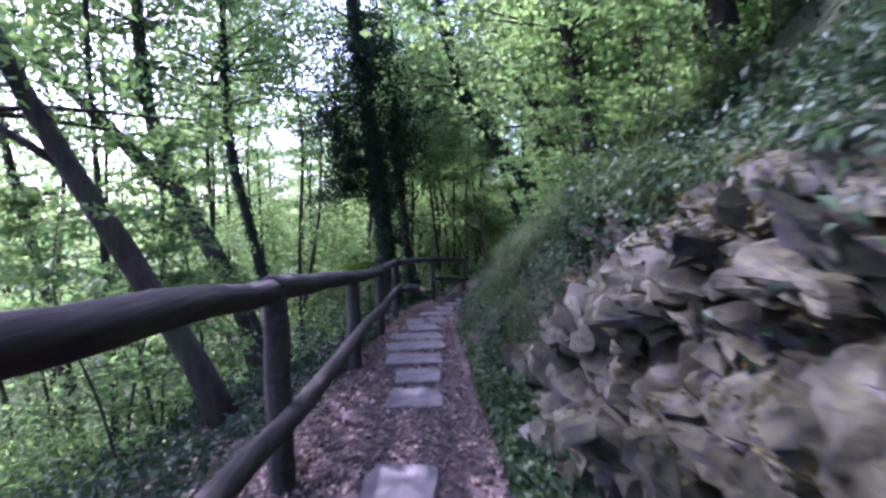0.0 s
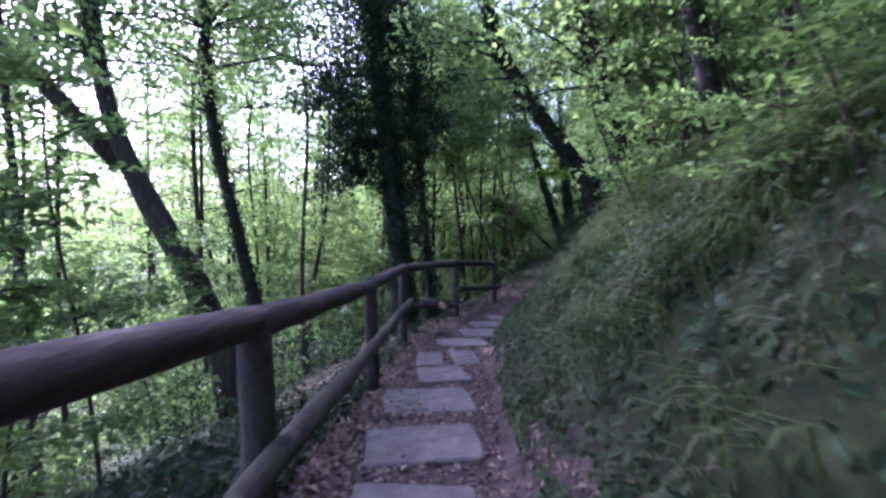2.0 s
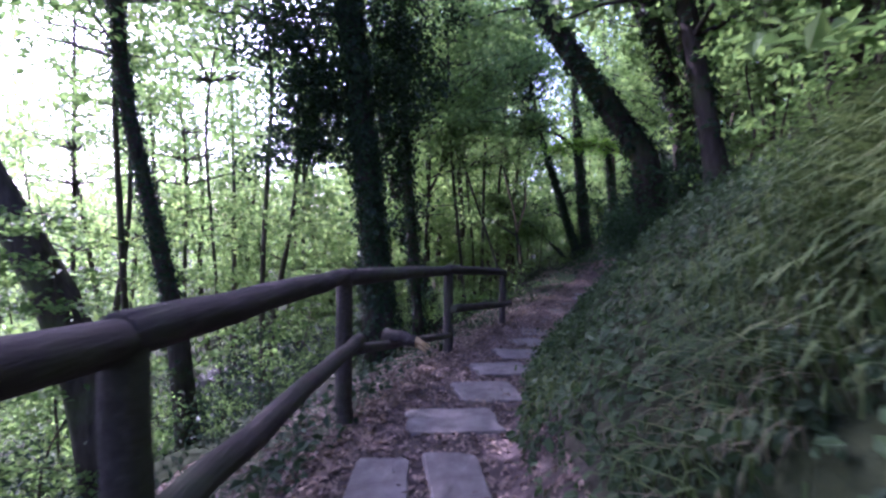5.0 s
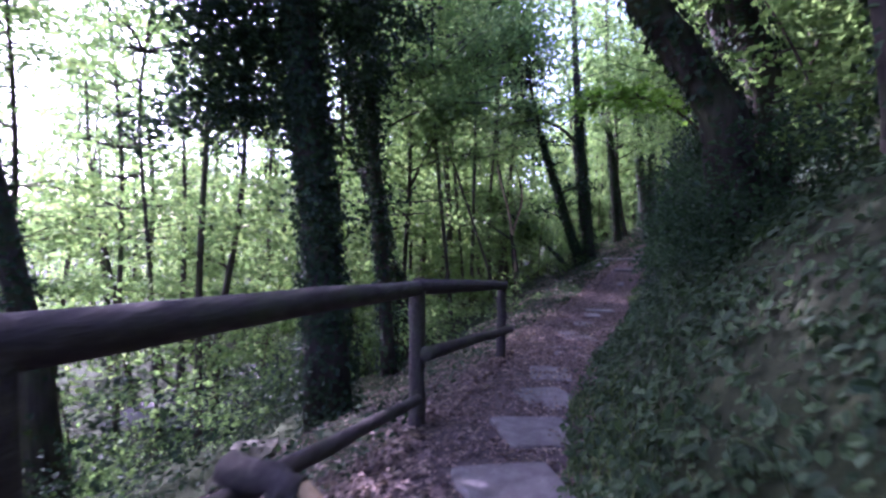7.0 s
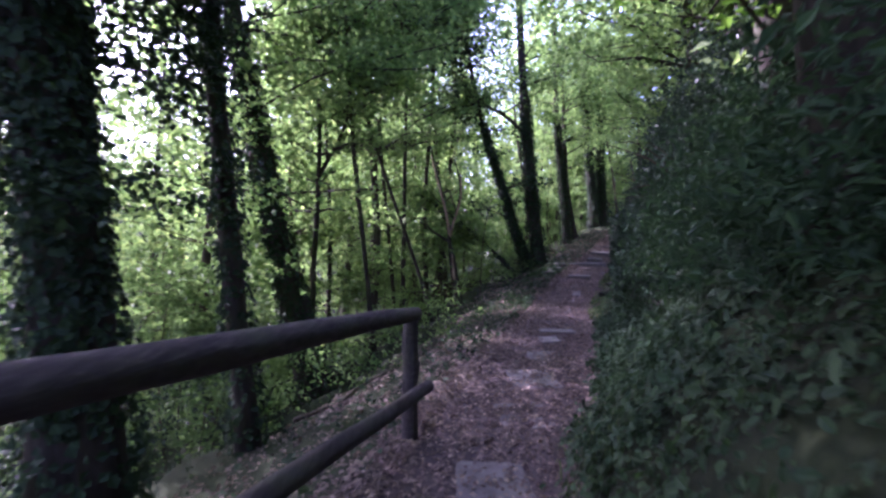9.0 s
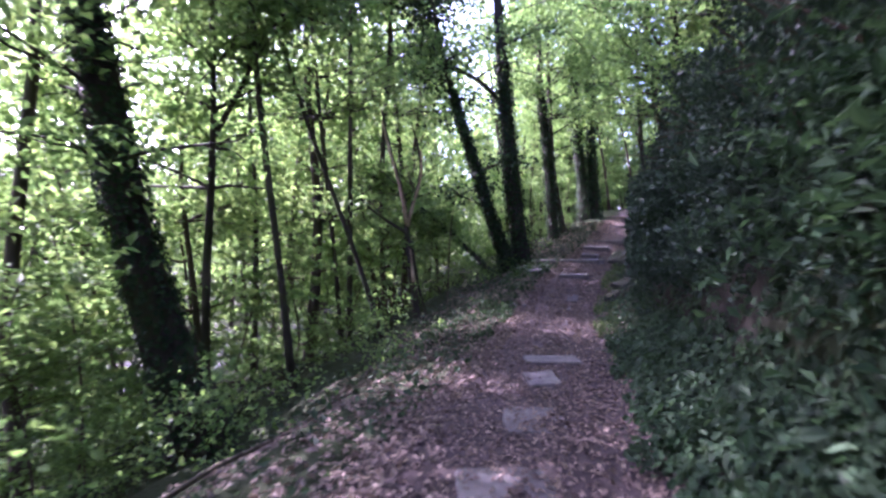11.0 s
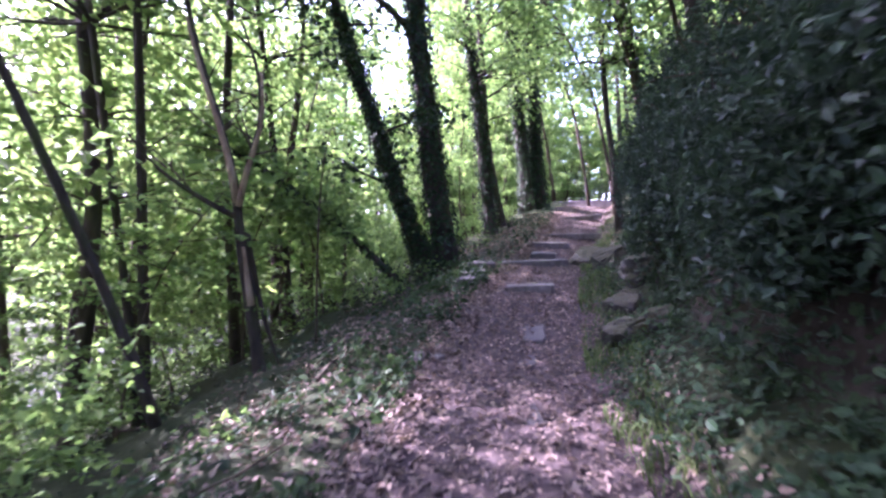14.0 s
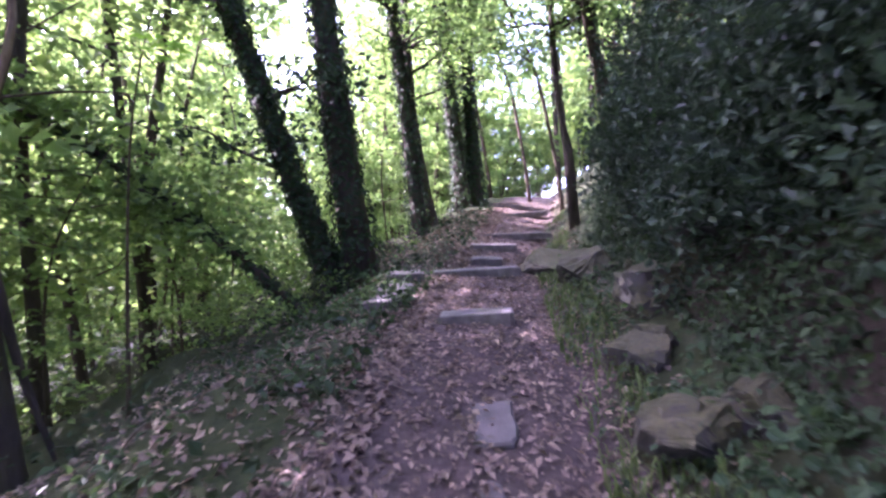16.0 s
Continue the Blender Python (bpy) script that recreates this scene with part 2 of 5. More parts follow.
def rise_right(a, y):
    """Height of the uphill bank at a metres past the trail's edge."""
    a = np.clip(a, 0, None)
    early = np.where(a < 1.6, 1.15 * a, 1.84 + 0.55 * (a - 1.6))
    rock = np.where(a < 0.5, 0.3 * a, np.where(a < 0.98, 0.15 + 2.7 * (a - 0.5), 1.446 + 1.05 * (a - 0.98)))
    late = np.where(a < 0.75, 0.6 * a, np.where(a < 1.35, 0.45 + 2.6 * (a - 0.75), 2.0 + 0.85 * (a - 1.35)))
    k_rock, k_late = 1 - step01(y, -4.2, -3.2), step01(y, 7, 10.5) * (1 - step01(y, 20, 23))
    far = 0.7 * a
    k_far = step01(y, 20, 24)
    h = rock * k_rock + late * k_late + early * (1 - k_rock - k_late) * (1 - k_far) + far * k_far * (1 - k_late)
    return np.where(a > 25, np.minimum(h, 24 + 0.1 * (a - 25)), h)


def drop_left(b, y):
    """Fall of the downhill side at b metres past the trail's edge."""
    b = np.clip(b, 0, None)
    first = np.where(b < 0.5, 0.30 * b, 0.15 + 0.47 * (b - 0.5))
    late = np.where(b < 0.9, 0.14 * b, 0.126 + 0.50 * (b - 0.9))
    k = step01(y, 8, 11)
    return np.minimum(first * (1 - k) + late * k, 4.6 + 0.35 * np.sqrt(b))


def widen(y):
    """How far the trodden litter reaches past the usual edge, on the uphill side."""
    return 0.42 * step01(y, 7.5, 9.6) * (1 - step01(y, 12.0, 15.8))


def ground_z(x, y):
    x, y = np.asarray(x, float), np.asarray(y, float)
    u = (x - line_x(y)) * lean(y)
    half = 0.55 + 0.12 * step01(y, 2, 5)
    z = level(y) + rise_right(u - half - 0.6 * widen(y), y) - drop_left(-u - half, y)
    off = np.clip(np.abs(u) - half, 0, 3)
    z = z + waves(x, y, 1.1) * 0.06 * off + waves(x, y, 4.3) * 0.035 * np.clip(off, 0, 1) + waves(x, y, 7.7) * 0.006
    return z


def place(u, y):
    """World x, y of a point u metres to the right of the trail's middle."""
    return line_x(y) + np.asarray(u) / lean(y), np.asarray(y, float)


def mesh_of(name, verts, faces):
    me = bpy.data.meshes.new(name)
    me.from_pydata(verts, [], faces)
    me.update()
    return me


def part(name, me, mat, parent=None, label="", smooth=False):
    ob = new(name, me)
    if mat is not None:
        me.materials.clear()
        me.materials.append(mat)
    if smooth:
        me.shade_smooth()
    ob.parent = parent
    if label:
        tagged(ob, label)
    return ob


us = np.concatenate([-np.geomspace(400, 4.2, 46), np.arange(-4.0, 4.01, 0.1), np.geomspace(4.2, 400, 46)])
ys = np.concatenate([-np.geomspace(300, 12.5, 22), np.arange(-12, 30, 0.14), np.geomspace(30.2, 400, 34)])
UU, YY = np.meshgrid(us, ys)
XX = line_x(YY) + UU / lean(YY)
ZZ = ground_z(XX, YY)
nu, ny = len(us), len(ys)
idx = np.arange(nu * ny).reshape(ny, nu)
quads = np.stack([idx[:-1, :-1], idx[:-1, 1:], idx[1:, 1:], idx[1:, :-1]], -1).reshape(-1, 4)
gm = mesh_of("ground", np.stack([XX, YY, ZZ], -1).reshape(-1, 3), quads)
green = gm.attributes.new("green", "FLOAT", "POINT")
side = np.abs(UU + 0.08 * waves(XX, YY, 3.1)) - 0.62 - widen(YY) * (UU > 0)
AA = UU - 0.67 - 0.6 * widen(YY)
# where the bank's recess gets the bare earth colour with its painted shade
bare = step01(AA, 0.66, 0.84) * (1 - step01(AA, 1.2, 1.5)) * step01(YY, 10.2, 11.6) * (1 - step01(YY, 18, 20))
shaded_earth = gm.attributes.new("earth", "FLOAT", "POINT")
bare = np.maximum(bare, step01(AA, 0.2, 0.4) * (1 - step01(AA, 0.95, 1.2)) * (1 - step01(YY, -4.6, -3.6)))
shaded_earth.data.foreach_set("value", bare.reshape(-1).astype(np.float32))
green.data.foreach_set("value", (np.clip(step01(side, 0.0, 0.35), 0, 1) * (1 - 0.9 * bare)).reshape(-1).astype(np.float32))
ground = part("ground", gm, FLOOR, smooth=True)
tagged(ground, "forest hillside of brown soil and moss with a trodden trail", "ground", kind="structure")


# ---- builders ----
def tube(points, radii, sides=9, rough=0.0, seed=0, caps=True):
    """A tapered, slightly knobbly limb along points: verts and faces."""
    pts = [Vector(p) for p in points]
    verts, faces = [], []
    ref = Vector((0.3, 0.9, 0.1))
    for i, p in enumerate(pts):
        d = (pts[min(i + 1, len(pts) - 1)] - pts[max(i - 1, 0)]).normalized()
        a = d.cross(ref if abs(d.dot(ref)) < 0.95 else Vector((1, 0, 0))).normalized()
        b = d.cross(a)
        for k in range(sides):
            w = 2 * math.pi * k / sides
            r = radii[i] * (1 + rough * noise.noise(Vector((math.cos(w) * 1.7 + seed, math.sin(w) * 1.7, i * 0.45))))
            verts.append(p + (a * math.cos(w) + b * math.sin(w)) * r)
    for i in range(len(pts) - 1):
        for k in range(sides):
            k2 = (k + 1) % sides
            faces.append((i * sides + k, i * sides + k2, (i + 1) * sides + k2, (i + 1) * sides + k))
    if caps:
        faces.append(tuple(range(sides))[::-1])
        faces.append(tuple((len(pts) - 1) * sides + k for k in range(sides)))
    return [tuple(v) for v in verts], faces


def joined(chunks):
    verts, faces = [], []
    for v, f in chunks:
        o = len(verts)
        verts += v
        faces += [tuple(i + o for i in q) for q in f]
    return verts, faces


def curve_points(pts, n):
    """n points along a smooth line through pts."""
    p = np.array(pts, float)
    t = np.concatenate([[0], np.cumsum(np.linalg.norm(np.diff(p, axis=0), axis=1))])
    s = np.linspace(0, t[-1], n)
    out = np.stack([np.interp(s, t, p[:, k]) for k in range(3)], 1)
    for _ in range(2):
        out[1:-1] = (out[:-2] + 2 * out[1:-1] + out[2:]) / 4
    return out


def leaf_mesh(name, centres, size, up=0.6, width=0.62, droop=0.25, spread=0.35, normals=None, gen=None, fine=False):
    """Leaves as small folded blades, one island each; fine ones have a rounded outline."""
    gen = gen or rng
    c = np.asarray(centres, float)
    n = len(c)
    if normals is None:
        nor = gen.normal(0, 1, (n, 3)) * (1 - up)
        nor[:, 2] += up
    else:
        nor = np.asarray(normals, float) + gen.normal(0, 1, (n, 3)) * (1 - up)
    nor /= np.linalg.norm(nor, axis=1)[:, None] + 1e-9
    d = gen.normal(0, 1, (n, 3))
    d[:, 2] -= droop
    d -= nor * (d * nor).sum(1)[:, None]
    d /= np.linalg.norm(d, axis=1)[:, None] + 1e-9
    s = np.cross(nor, d)
    L = (size * (1 + spread * gen.uniform(-1, 1, n)))[:, None]
    w = L * width * 0.5
    base, tip = c - d * L * 0.5, c + d * L * 0.5 - nor * L * 0.10
    mid = c - d * L * 0.06
    lf, rt = mid + s * w + nor * L * 0.12, mid - s * w + nor * L * 0.12
    if fine:
        low, high = c - d * L * 0.30, c + d * L * 0.20
        rim = [low + s * w * 0.8 + nor * L * 0.05, high + s * w * 0.85 + nor * L * 0.07, low - s * w * 0.8 + nor * L * 0.05, high - s * w * 0.85 + nor * L * 0.07]
        verts = np.stack([base, rim[2], rim[3], tip, rim[1], rim[0]], 1).reshape(-1, 3)
        o = (np.arange(n) * 6)[:, None]
        tris = np.concatenate([o + np.array([t]) for t in ([0, 1, 2], [0, 2, 3], [0, 3, 4], [0, 4, 5])], 1).reshape(-1, 3)
        return mesh_of(name, verts, tris)
    verts = np.stack([base, rt, tip, lf], 1).reshape(-1, 3)
    o = (np.arange(n) * 4)[:, None]
    tris = np.concatenate([o + np.array([[0, 1, 2]]), o + np.array([[0, 2, 3]])], 1).reshape(-1, 3)
    return mesh_of(name, verts, tris)


def clumps(centres, per, radius, flat=0.6, gen=None):
    gen = gen or rng
    c = np.repeat(np.asarray(centres, float), per, axis=0)
    o = gen.normal(0, 1, c.shape) * radius
    o[:, 2] *= flat
    return c + o


def blade_mesh(name, roots, length, gen, bend=None, width=0.006):
    """Grass blades of three segments that bow over."""
    r = np.asarray(roots, float)
    n = len(r)
    L = (length * gen.uniform(0.5, 1.25, n))[:, None]
    a = gen.uniform(0, 2 * math.pi, n)
    out = np.stack([np.cos(a), np.sin(a), np.zeros(n)], 1) * 0.6
    if bend is not None:
        out += np.asarray(bend)
    s = np.stack([-out[:, 1], out[:, 0], np.zeros(n)], 1)
    s /= np.linalg.norm(s, axis=1)[:, None] + 1e-9
    up = np.array([0, 0, 1.0])
    p1 = r + (up * 0.5 + out * 0.22) * L
    p2 = r + (up * 0.62 + out * 0.62) * L
    p3 = r + (up * 0.42 + out * 1.0) * L
    verts = np.stack([r - s * width, r + s * width, p1 + s * width, p1 - s * width, p2 + s * width * 0.7, p2 - s * width * 0.7, p3], 1).reshape(-1, 3)
    o = (np.arange(n) * 7)[:, None]
    q = np.concatenate([o + np.array([[0, 1, 2]]), o + np.array([[0, 2, 3]]), o + np.array([[3, 2, 4]]), o + np.array([[3, 4, 5]]), o + np.array([[5, 4, 6]])], 1).reshape(-1, 3)
    return mesh_of(name, verts, q)


def thing(name, at, label, category, group="", kind=""):
    ob = new(name)
    ob.location = at
    ob.empty_display_size = 0.2
    return tagged(ob, label, category, group, kind)


def rel(verts, at):
    return [(v[0] - at[0], v[1] - at[1], v[2] - at[2]) for v in verts]


def loose(ob):
    """Twigs and leaves that nobody could count."""
    return tagged(ob, kind="stuff")


def limbs_and_tips(stem, gen, count, reach, first=0.35, rise=0.45, r0=0.03):
    """Side limbs along the upper part of a stem: tube chunks and leaf-bearing points."""
    chunks, tips = [], []
    n = len(stem)
    for i in range(count):
        k = int(n * (first + (0.97 - first) * gen.random()))
        b = np.array(stem[min(k, n - 1)])
        a = gen.uniform(0, 2 * math.pi)
        ln = reach * gen.uniform(0.55, 1.1) * (1.15 - 0.6 * k / n)
        dirn = np.array([math.cos(a), math.sin(a), rise * gen.uniform(0.2, 1.4)])
        pts = [b + dirn * ln * s + np.array([0, 0, -0.16 * ln * s * s]) + gen.normal(0, 0.04 * ln, 3) * s for s in np.linspace(0, 1, 5)]
        chunks.append(tube(pts, [r0 * (1 - 0.82 * s) for s in np.linspace(0, 1, 5)], 4, caps=False))
        for s in (0.35, 0.5, 0.65, 0.8, 0.92, 1.0):
            p = b + dirn * ln * s + np.array([0, 0, -0.16 * ln * s * s])
            tips.append(p + gen.normal(0, 0.10 * ln, 3) * np.array([1, 1, 0.5]))
    return chunks, tips


def tree(stem, r0, r1, label, gen, bark=None, forks=(), limbs=18, reach=1.8, first=0.4, per=30, leaf=0.12, clump=0.36, leaves=None, ivy=0, ivy_to=1.0, name="tree", limb_r=0.035, crown=True):
    """A tree: trunk (with forks), limbs and crown, and ivy up the trunk where it has some."""
    bark = bark or BARK
    stem = curve_points(stem, 16)
    gz = float(ground_z(stem[0][0], stem[0][1]))
    stem[0][2] = min(stem[0][2], gz) - 0.15
    at = tuple(stem[0])
    ob = thing(name, at, label, "tree")
    radii = [r0 * (1.45 if i == 0 else 1.18 if i == 1 else 1) * (1 - (i / 15)) + r1 * (i / 15) for i in range(16)]
    chunks = [tube(stem, radii, 12, 0.28, gen.random() * 9)]
    tips, limb_chunks = [], []
    for f, fr in forks:
        fp = curve_points(f, 10)
        chunks.append(tube(fp, [fr * (1 - 0.75 * i / 9) for i in range(10)], 9, 0.22, gen.random() * 9))
        if crown:
            c2, t2 = limbs_and_tips(fp, gen, limbs // 2, reach * 0.8, 0.3, r0=limb_r)
            limb_chunks += c2
            tips += t2
    if crown:
        c1, t1 = limbs_and_tips(stem, gen, limbs, reach, first, r0=limb_r)
        limb_chunks += c1
        tips += t1
    v, f = joined(chunks)
    part("trunk", mesh_of("trunk", rel(v, at), f), bark, ob, smooth=True)
    if limb_chunks:
        v, f = joined(limb_chunks)
        loose(part("branchwork", mesh_of("branchwork", rel(v, at), f), bark, ob, smooth=True))
        pts = clear_of_trail(clumps(tips, int(per * 0.72), clump, 0.45, gen))
        loose(part("crown", leaf_mesh("crown", pts - np.array(at), leaf * 1.15, 0.55, gen=gen), leaves or LEAF_TREE, ob))
    if ivy:
        t = gen.random(ivy) * ivy_to
        k = t * 15
        i0 = np.clip(k.astype(int), 0, 14)
        p = stem[i0] + (stem[i0 + 1] - stem[i0]) * (k - i0)[:, None]
        rr = np.array(radii)[i0] + np.abs(gen.normal(0, 0.05, ivy)) + 0.02
        a = gen.uniform(0, 2 * math.pi, ivy)
        nrm = np.stack([np.cos(a), np.sin(a), 0.35 + 0 * a], 1)
        part("ivy", leaf_mesh("ivy", p + nrm * rr[:, None] * np.array([1, 1, 0.2]) - np.array(at), 0.085, 0.75, 0.85, normals=nrm, gen=gen), LEAF_IVY, ob, "dark green ivy climbing the trunk")
    return ob


def clear_of_trail(p):
    """Keeps only leaves that leave the walking space free."""
    p = np.asarray(p)
    u = (p[:, 0] - line_x(p[:, 1])) * lean(p[:, 1])
    return p[(np.abs(u - 0.1) > 1.0) | (p[:, 2] > level(p[:, 1]) + 2.5)]


def gz_at(x, y):
    return float(ground_z(x, y))


# ---- the log railing ----
RAIL = [(-0.28, -8.1, 0.67, 0.03), (-0.22, -5.35, 0.44, -0.20), (-0.21, -2.9, 0.20, -0.31), (-0.25, 0.0, -0.05, -0.57), (-0.2, 2.5, -0.14, -0.65), (0.6, 5.43, -0.34, -0.88), (1.67, 8.45, -0.65, -1.28)]


def log_mesh(name, a, b, ra, rb, gen, n=9, sag=0.005):
    a, b = np.array(a, float), np.array(b, float)
    pts, rad = [], []
    for s in np.linspace(0, 1, n):
        pts.append(a + (b - a) * s + gen.normal(0, sag, 3) * (0 < s < 1))
        rad.append((ra + (rb - ra) * s) * (1 + gen.normal(0, 0.012)))
    pts = [pts[0]] + [pts[0] + (pts[1] - pts[0]) * 0.03] + pts[1:-1] + [pts[-1] - (pts[-1] - pts[-2]) * 0.03] + [pts[-1]]
    rad = [rad[0] * 0.86] + [rad[0]] + rad[1:-1] + [rad[-1]] + [rad[-1] * 0.86]
    v, f = tube(pts, rad, 16, 0.07, gen.random() * 20)
    return mesh_of(name, v, f)


def railing():
    gen = np.random.default_rng(21)
    ob = thing("log_railing", (0, 0, 0), "weathered round-log railing along the drop, one lower rail broken", "railing")
    for x, y, top, low in RAIL:
        g = gz_at(x, y) - 0.25
        part("post", log_mesh("post", (x + gen.normal(0, 0.01), y + 0.02, g), (x, y, top - 0.02), 0.072, 0.066, gen, 7, 0.006), LOG, ob, smooth=True)
    for i, (p, q) in enumerate(zip(RAIL[:-1], RAIL[1:])):
        d = np.array(q[:3]) - np.array(p[:3])
        d /= np.linalg.norm(d)
        ext = 0.14 if i == len(RAIL) - 2 else 0.03
        up = np.array([0, 0, 0.012 * (i % 2)])
        part("top_rail", log_mesh("top_rail", np.array(p[:3]) - d * 0.03 + up, np.array(q[:3]) + d * ext + up, 0.070, 0.064, gen), LOG, ob, smooth=True)
    for i, (p, q) in enumerate(zip(RAIL[:-1], RAIL[1:])):
        if i == 4:
            continue
        a, b = np.array([p[0] + 0.1, p[1], p[3]]), np.array([q[0] + 0.1, q[1], q[3]])
        d = (b - a) / np.linalg.norm(b - a)
        e0, e1 = a - d * 0.08, b + d * (0.22 if i == 5 else 0.1)
        low_rail = part("lower_rail", log_mesh("lower_rail", e0, e1, 0.058, 0.052, gen), LOG, ob, smooth=True)
        for e, w, r in ((e0, -d, 0.048),) if i in (1, 2) else ():
            v, f = tube([e - w * 0.004, e + w * 0.004], [r, r * 0.96], 14, 0.05, i)
            part("sawn_end", mesh_of("sawn_end", v, f), SAWN, low_rail, "weathered pale sawn end")
    part("fallen_rail", log_mesh("fallen_rail", (-0.12, 2.4, -0.70), (0.62, 5.35, -1.24), 0.045, 0.04, gen), LOG, ob, "thin dark rail fallen at one end", smooth=True)
    stub = part("broken_rail", log_mesh("broken_rail", (0.02, 3.19, -0.74), (0.33, 3.1, -0.79), 0.062, 0.056, gen, 6), LOG, ob, "snapped log end with pale split wood", smooth=True)
    v, f = [], []
    for k in range(9):
        w = k * 2.4
        o = Vector((math.cos(w) * 0.03, 0, math.sin(w) * 0.03))
        a = Vector((0.32, 3.105, -0.787)) + o
        b = a + Vector((0.07, -0.045, -0.03)) * gen.uniform(0.8, 2.2)
        cv, cf = tube([a, b], [0.02, 0.005], 5)
        f += [tuple(i + len(v) for i in q) for q in cf]
        v += cv
    part("split_wood", mesh_of("split_wood", v, f), BROKEN, stub, "pale splintered break")


railing()

# ---- trees that stand by the trail ----
G = np.random.default_rng(5)
tree([(-3.95, 5.2, -3.6), (-4.5, 5.2, -1.5), (-4.9, 5.2, -0.42), (-6.4, 5.2, 1.95), (-6.85, 5.2, 4.44), (-6.85, 5.2, 7.75), (-6.7, 5.2, 11)], 0.29, 0.07, "leaning forked tree with rough grey-brown bark on the slope", G,
     forks=[([(-6.35, 5.2, 1.8), (-7.4, 5.2, 2.9), (-8.85, 5.2, 4.6), (-10.4, 5.3, 5.8), (-11.8, 5.5, 8.0)], 0.2)], first=0.5, limbs=40, reach=2.8, per=26, clump=0.45)
tree([(-1.5, -2.77, -1.5), (-1.85, -2.77, -0.75), (-2.3, -2.75, 0.1), (-3.2, -2.75, 1.5), (-3.6, -2.75, 2.3), (-4.2, -2.7, 3.7), (-4.8, -2.6, 6.0), (-5.1, -2.5, 10.0)], 0.135, 0.04, "leaning rough-barked tree on the downhill slope", G,
     forks=[([(-3.2, -2.75, 1.45), (-3.9, -2.7, 1.9), (-4.8, -2.6, 2.3), (-6.0, -2.5, 3.2)], 0.05)], first=0.55, limbs=50, reach=3.4, per=26, leaf=0.12, clump=0.45)
tree([(-9.0, 5.0, -4.5), (-9.6, 5.0, -0.6), (-10.3, 5.0, 2.5), (-10.8, 5.1, 6.0), (-11.0, 5.2, 12.0)], 0.15, 0.05, "rough-barked tree lower down the slope", G, first=0.42, limbs=56, reach=3.6, per=26, leaf=0.14, clump=0.5)
tree([(-4.6, 8.1, -2.8), (-5.0, 8.0, -0.6), (-5.9, 8.0, 3.4), (-5.8, 8.0, 7.8), (-5.7, 8.0, 13)], 0.17, 0.05, "slender tree with ivy patches", G, BARK_DARK, first=0.38, limbs=64, reach=3.4, ivy=1800, ivy_to=0.6)
tree([(-0.78, 8.3, -2.4), (-0.92, 8.3, 0.0), (-1.2, 8.3, 2.6), (-1.45, 8.3, 5.1), (-1.8, 8.3, 7.7), (-1.9, 8.3, 12)], 0.26, 0.10, "thick dark tree wrapped in ivy beside the railing", G, BARK_DARK, first=0.45, limbs=34, reach=1.9, per=44, leaf=0.10, clump=0.32, leaves=LEAF_IVY, ivy=9000, ivy_to=0.75)
tree([(-0.15, 10.3, -2.6), (-0.28, 10.1, -0.5), (-0.6, 10.1, 3.4), (-0.7, 10.2, 9.5)], 0.125, 0.06, "ivy-clad trunk behind the thick ivy tree", G, BARK_DARK, first=0.5, limbs=34, reach=2.6, per=30, ivy=2000, ivy_to=0.7)
tree([(0.05, 15.3, -3.6), (-0.35, 15.3, -2.2), (-0.9, 15.3, -0.6), (-1.4, 15.3, 2.4), (-1.9, 15.3, 4.6), (-2.3, 15.3, 10)], 0.34, 0.10, "broad dark ivy-covered tree leaning on the slope", G, BARK_DARK, first=0.34, limbs=74, reach=3.4, ivy=4500, ivy_to=0.6)
tree([(-0.5, 16.9, -3.6), (-0.45, 16.9, -1.0), (-0.35, 16.9, 0.6), (-0.27, 16.9, 1.66), (-0.3, 16.9, 3.4), (-0.4, 17, 7)], 0.085, 0.03, "thin forked tree with dark bark", G, BARK_DARK, forks=[([(-0.27, 16.9, 1.6), (0.1, 16.9, 2.3), (0.5, 16.9, 3.1), (0.9, 17, 4.5)], 0.055)], first=0.4, limbs=40, reach=2.4)
tree([(3.65, 19.5, -2.9), (3.5, 19.5, -1.4), (3.34, 19.5, -0.05), (3.32, 19.5, 0.5), (3.1, 19.5, 1.4), (2.92, 19.5, 1.9), (2.75, 19.6, 2.9)], 0.10, 0.025, "bare dead tree with pale barkless branches", G, BARK_DARK, crown=False, name="dead_tree",
     forks=[([(3.34, 19.48, 0.0), (3.48, 19.48, 0.62), (3.72, 19.48, 1.2), (3.68, 19.5, 1.9), (3.45, 19.5, 2.6)], 0.055), ([(3.34, 19.5, -0.1), (2.9, 19.5, 0.15), (2.32, 19.5, 0.58), (2.05, 19.5, 1.0)], 0.045), ([(3.45, 19.52, -0.3), (3.6, 19.55, -1.3), (3.95, 19.6, -2.6)], 0.05)])
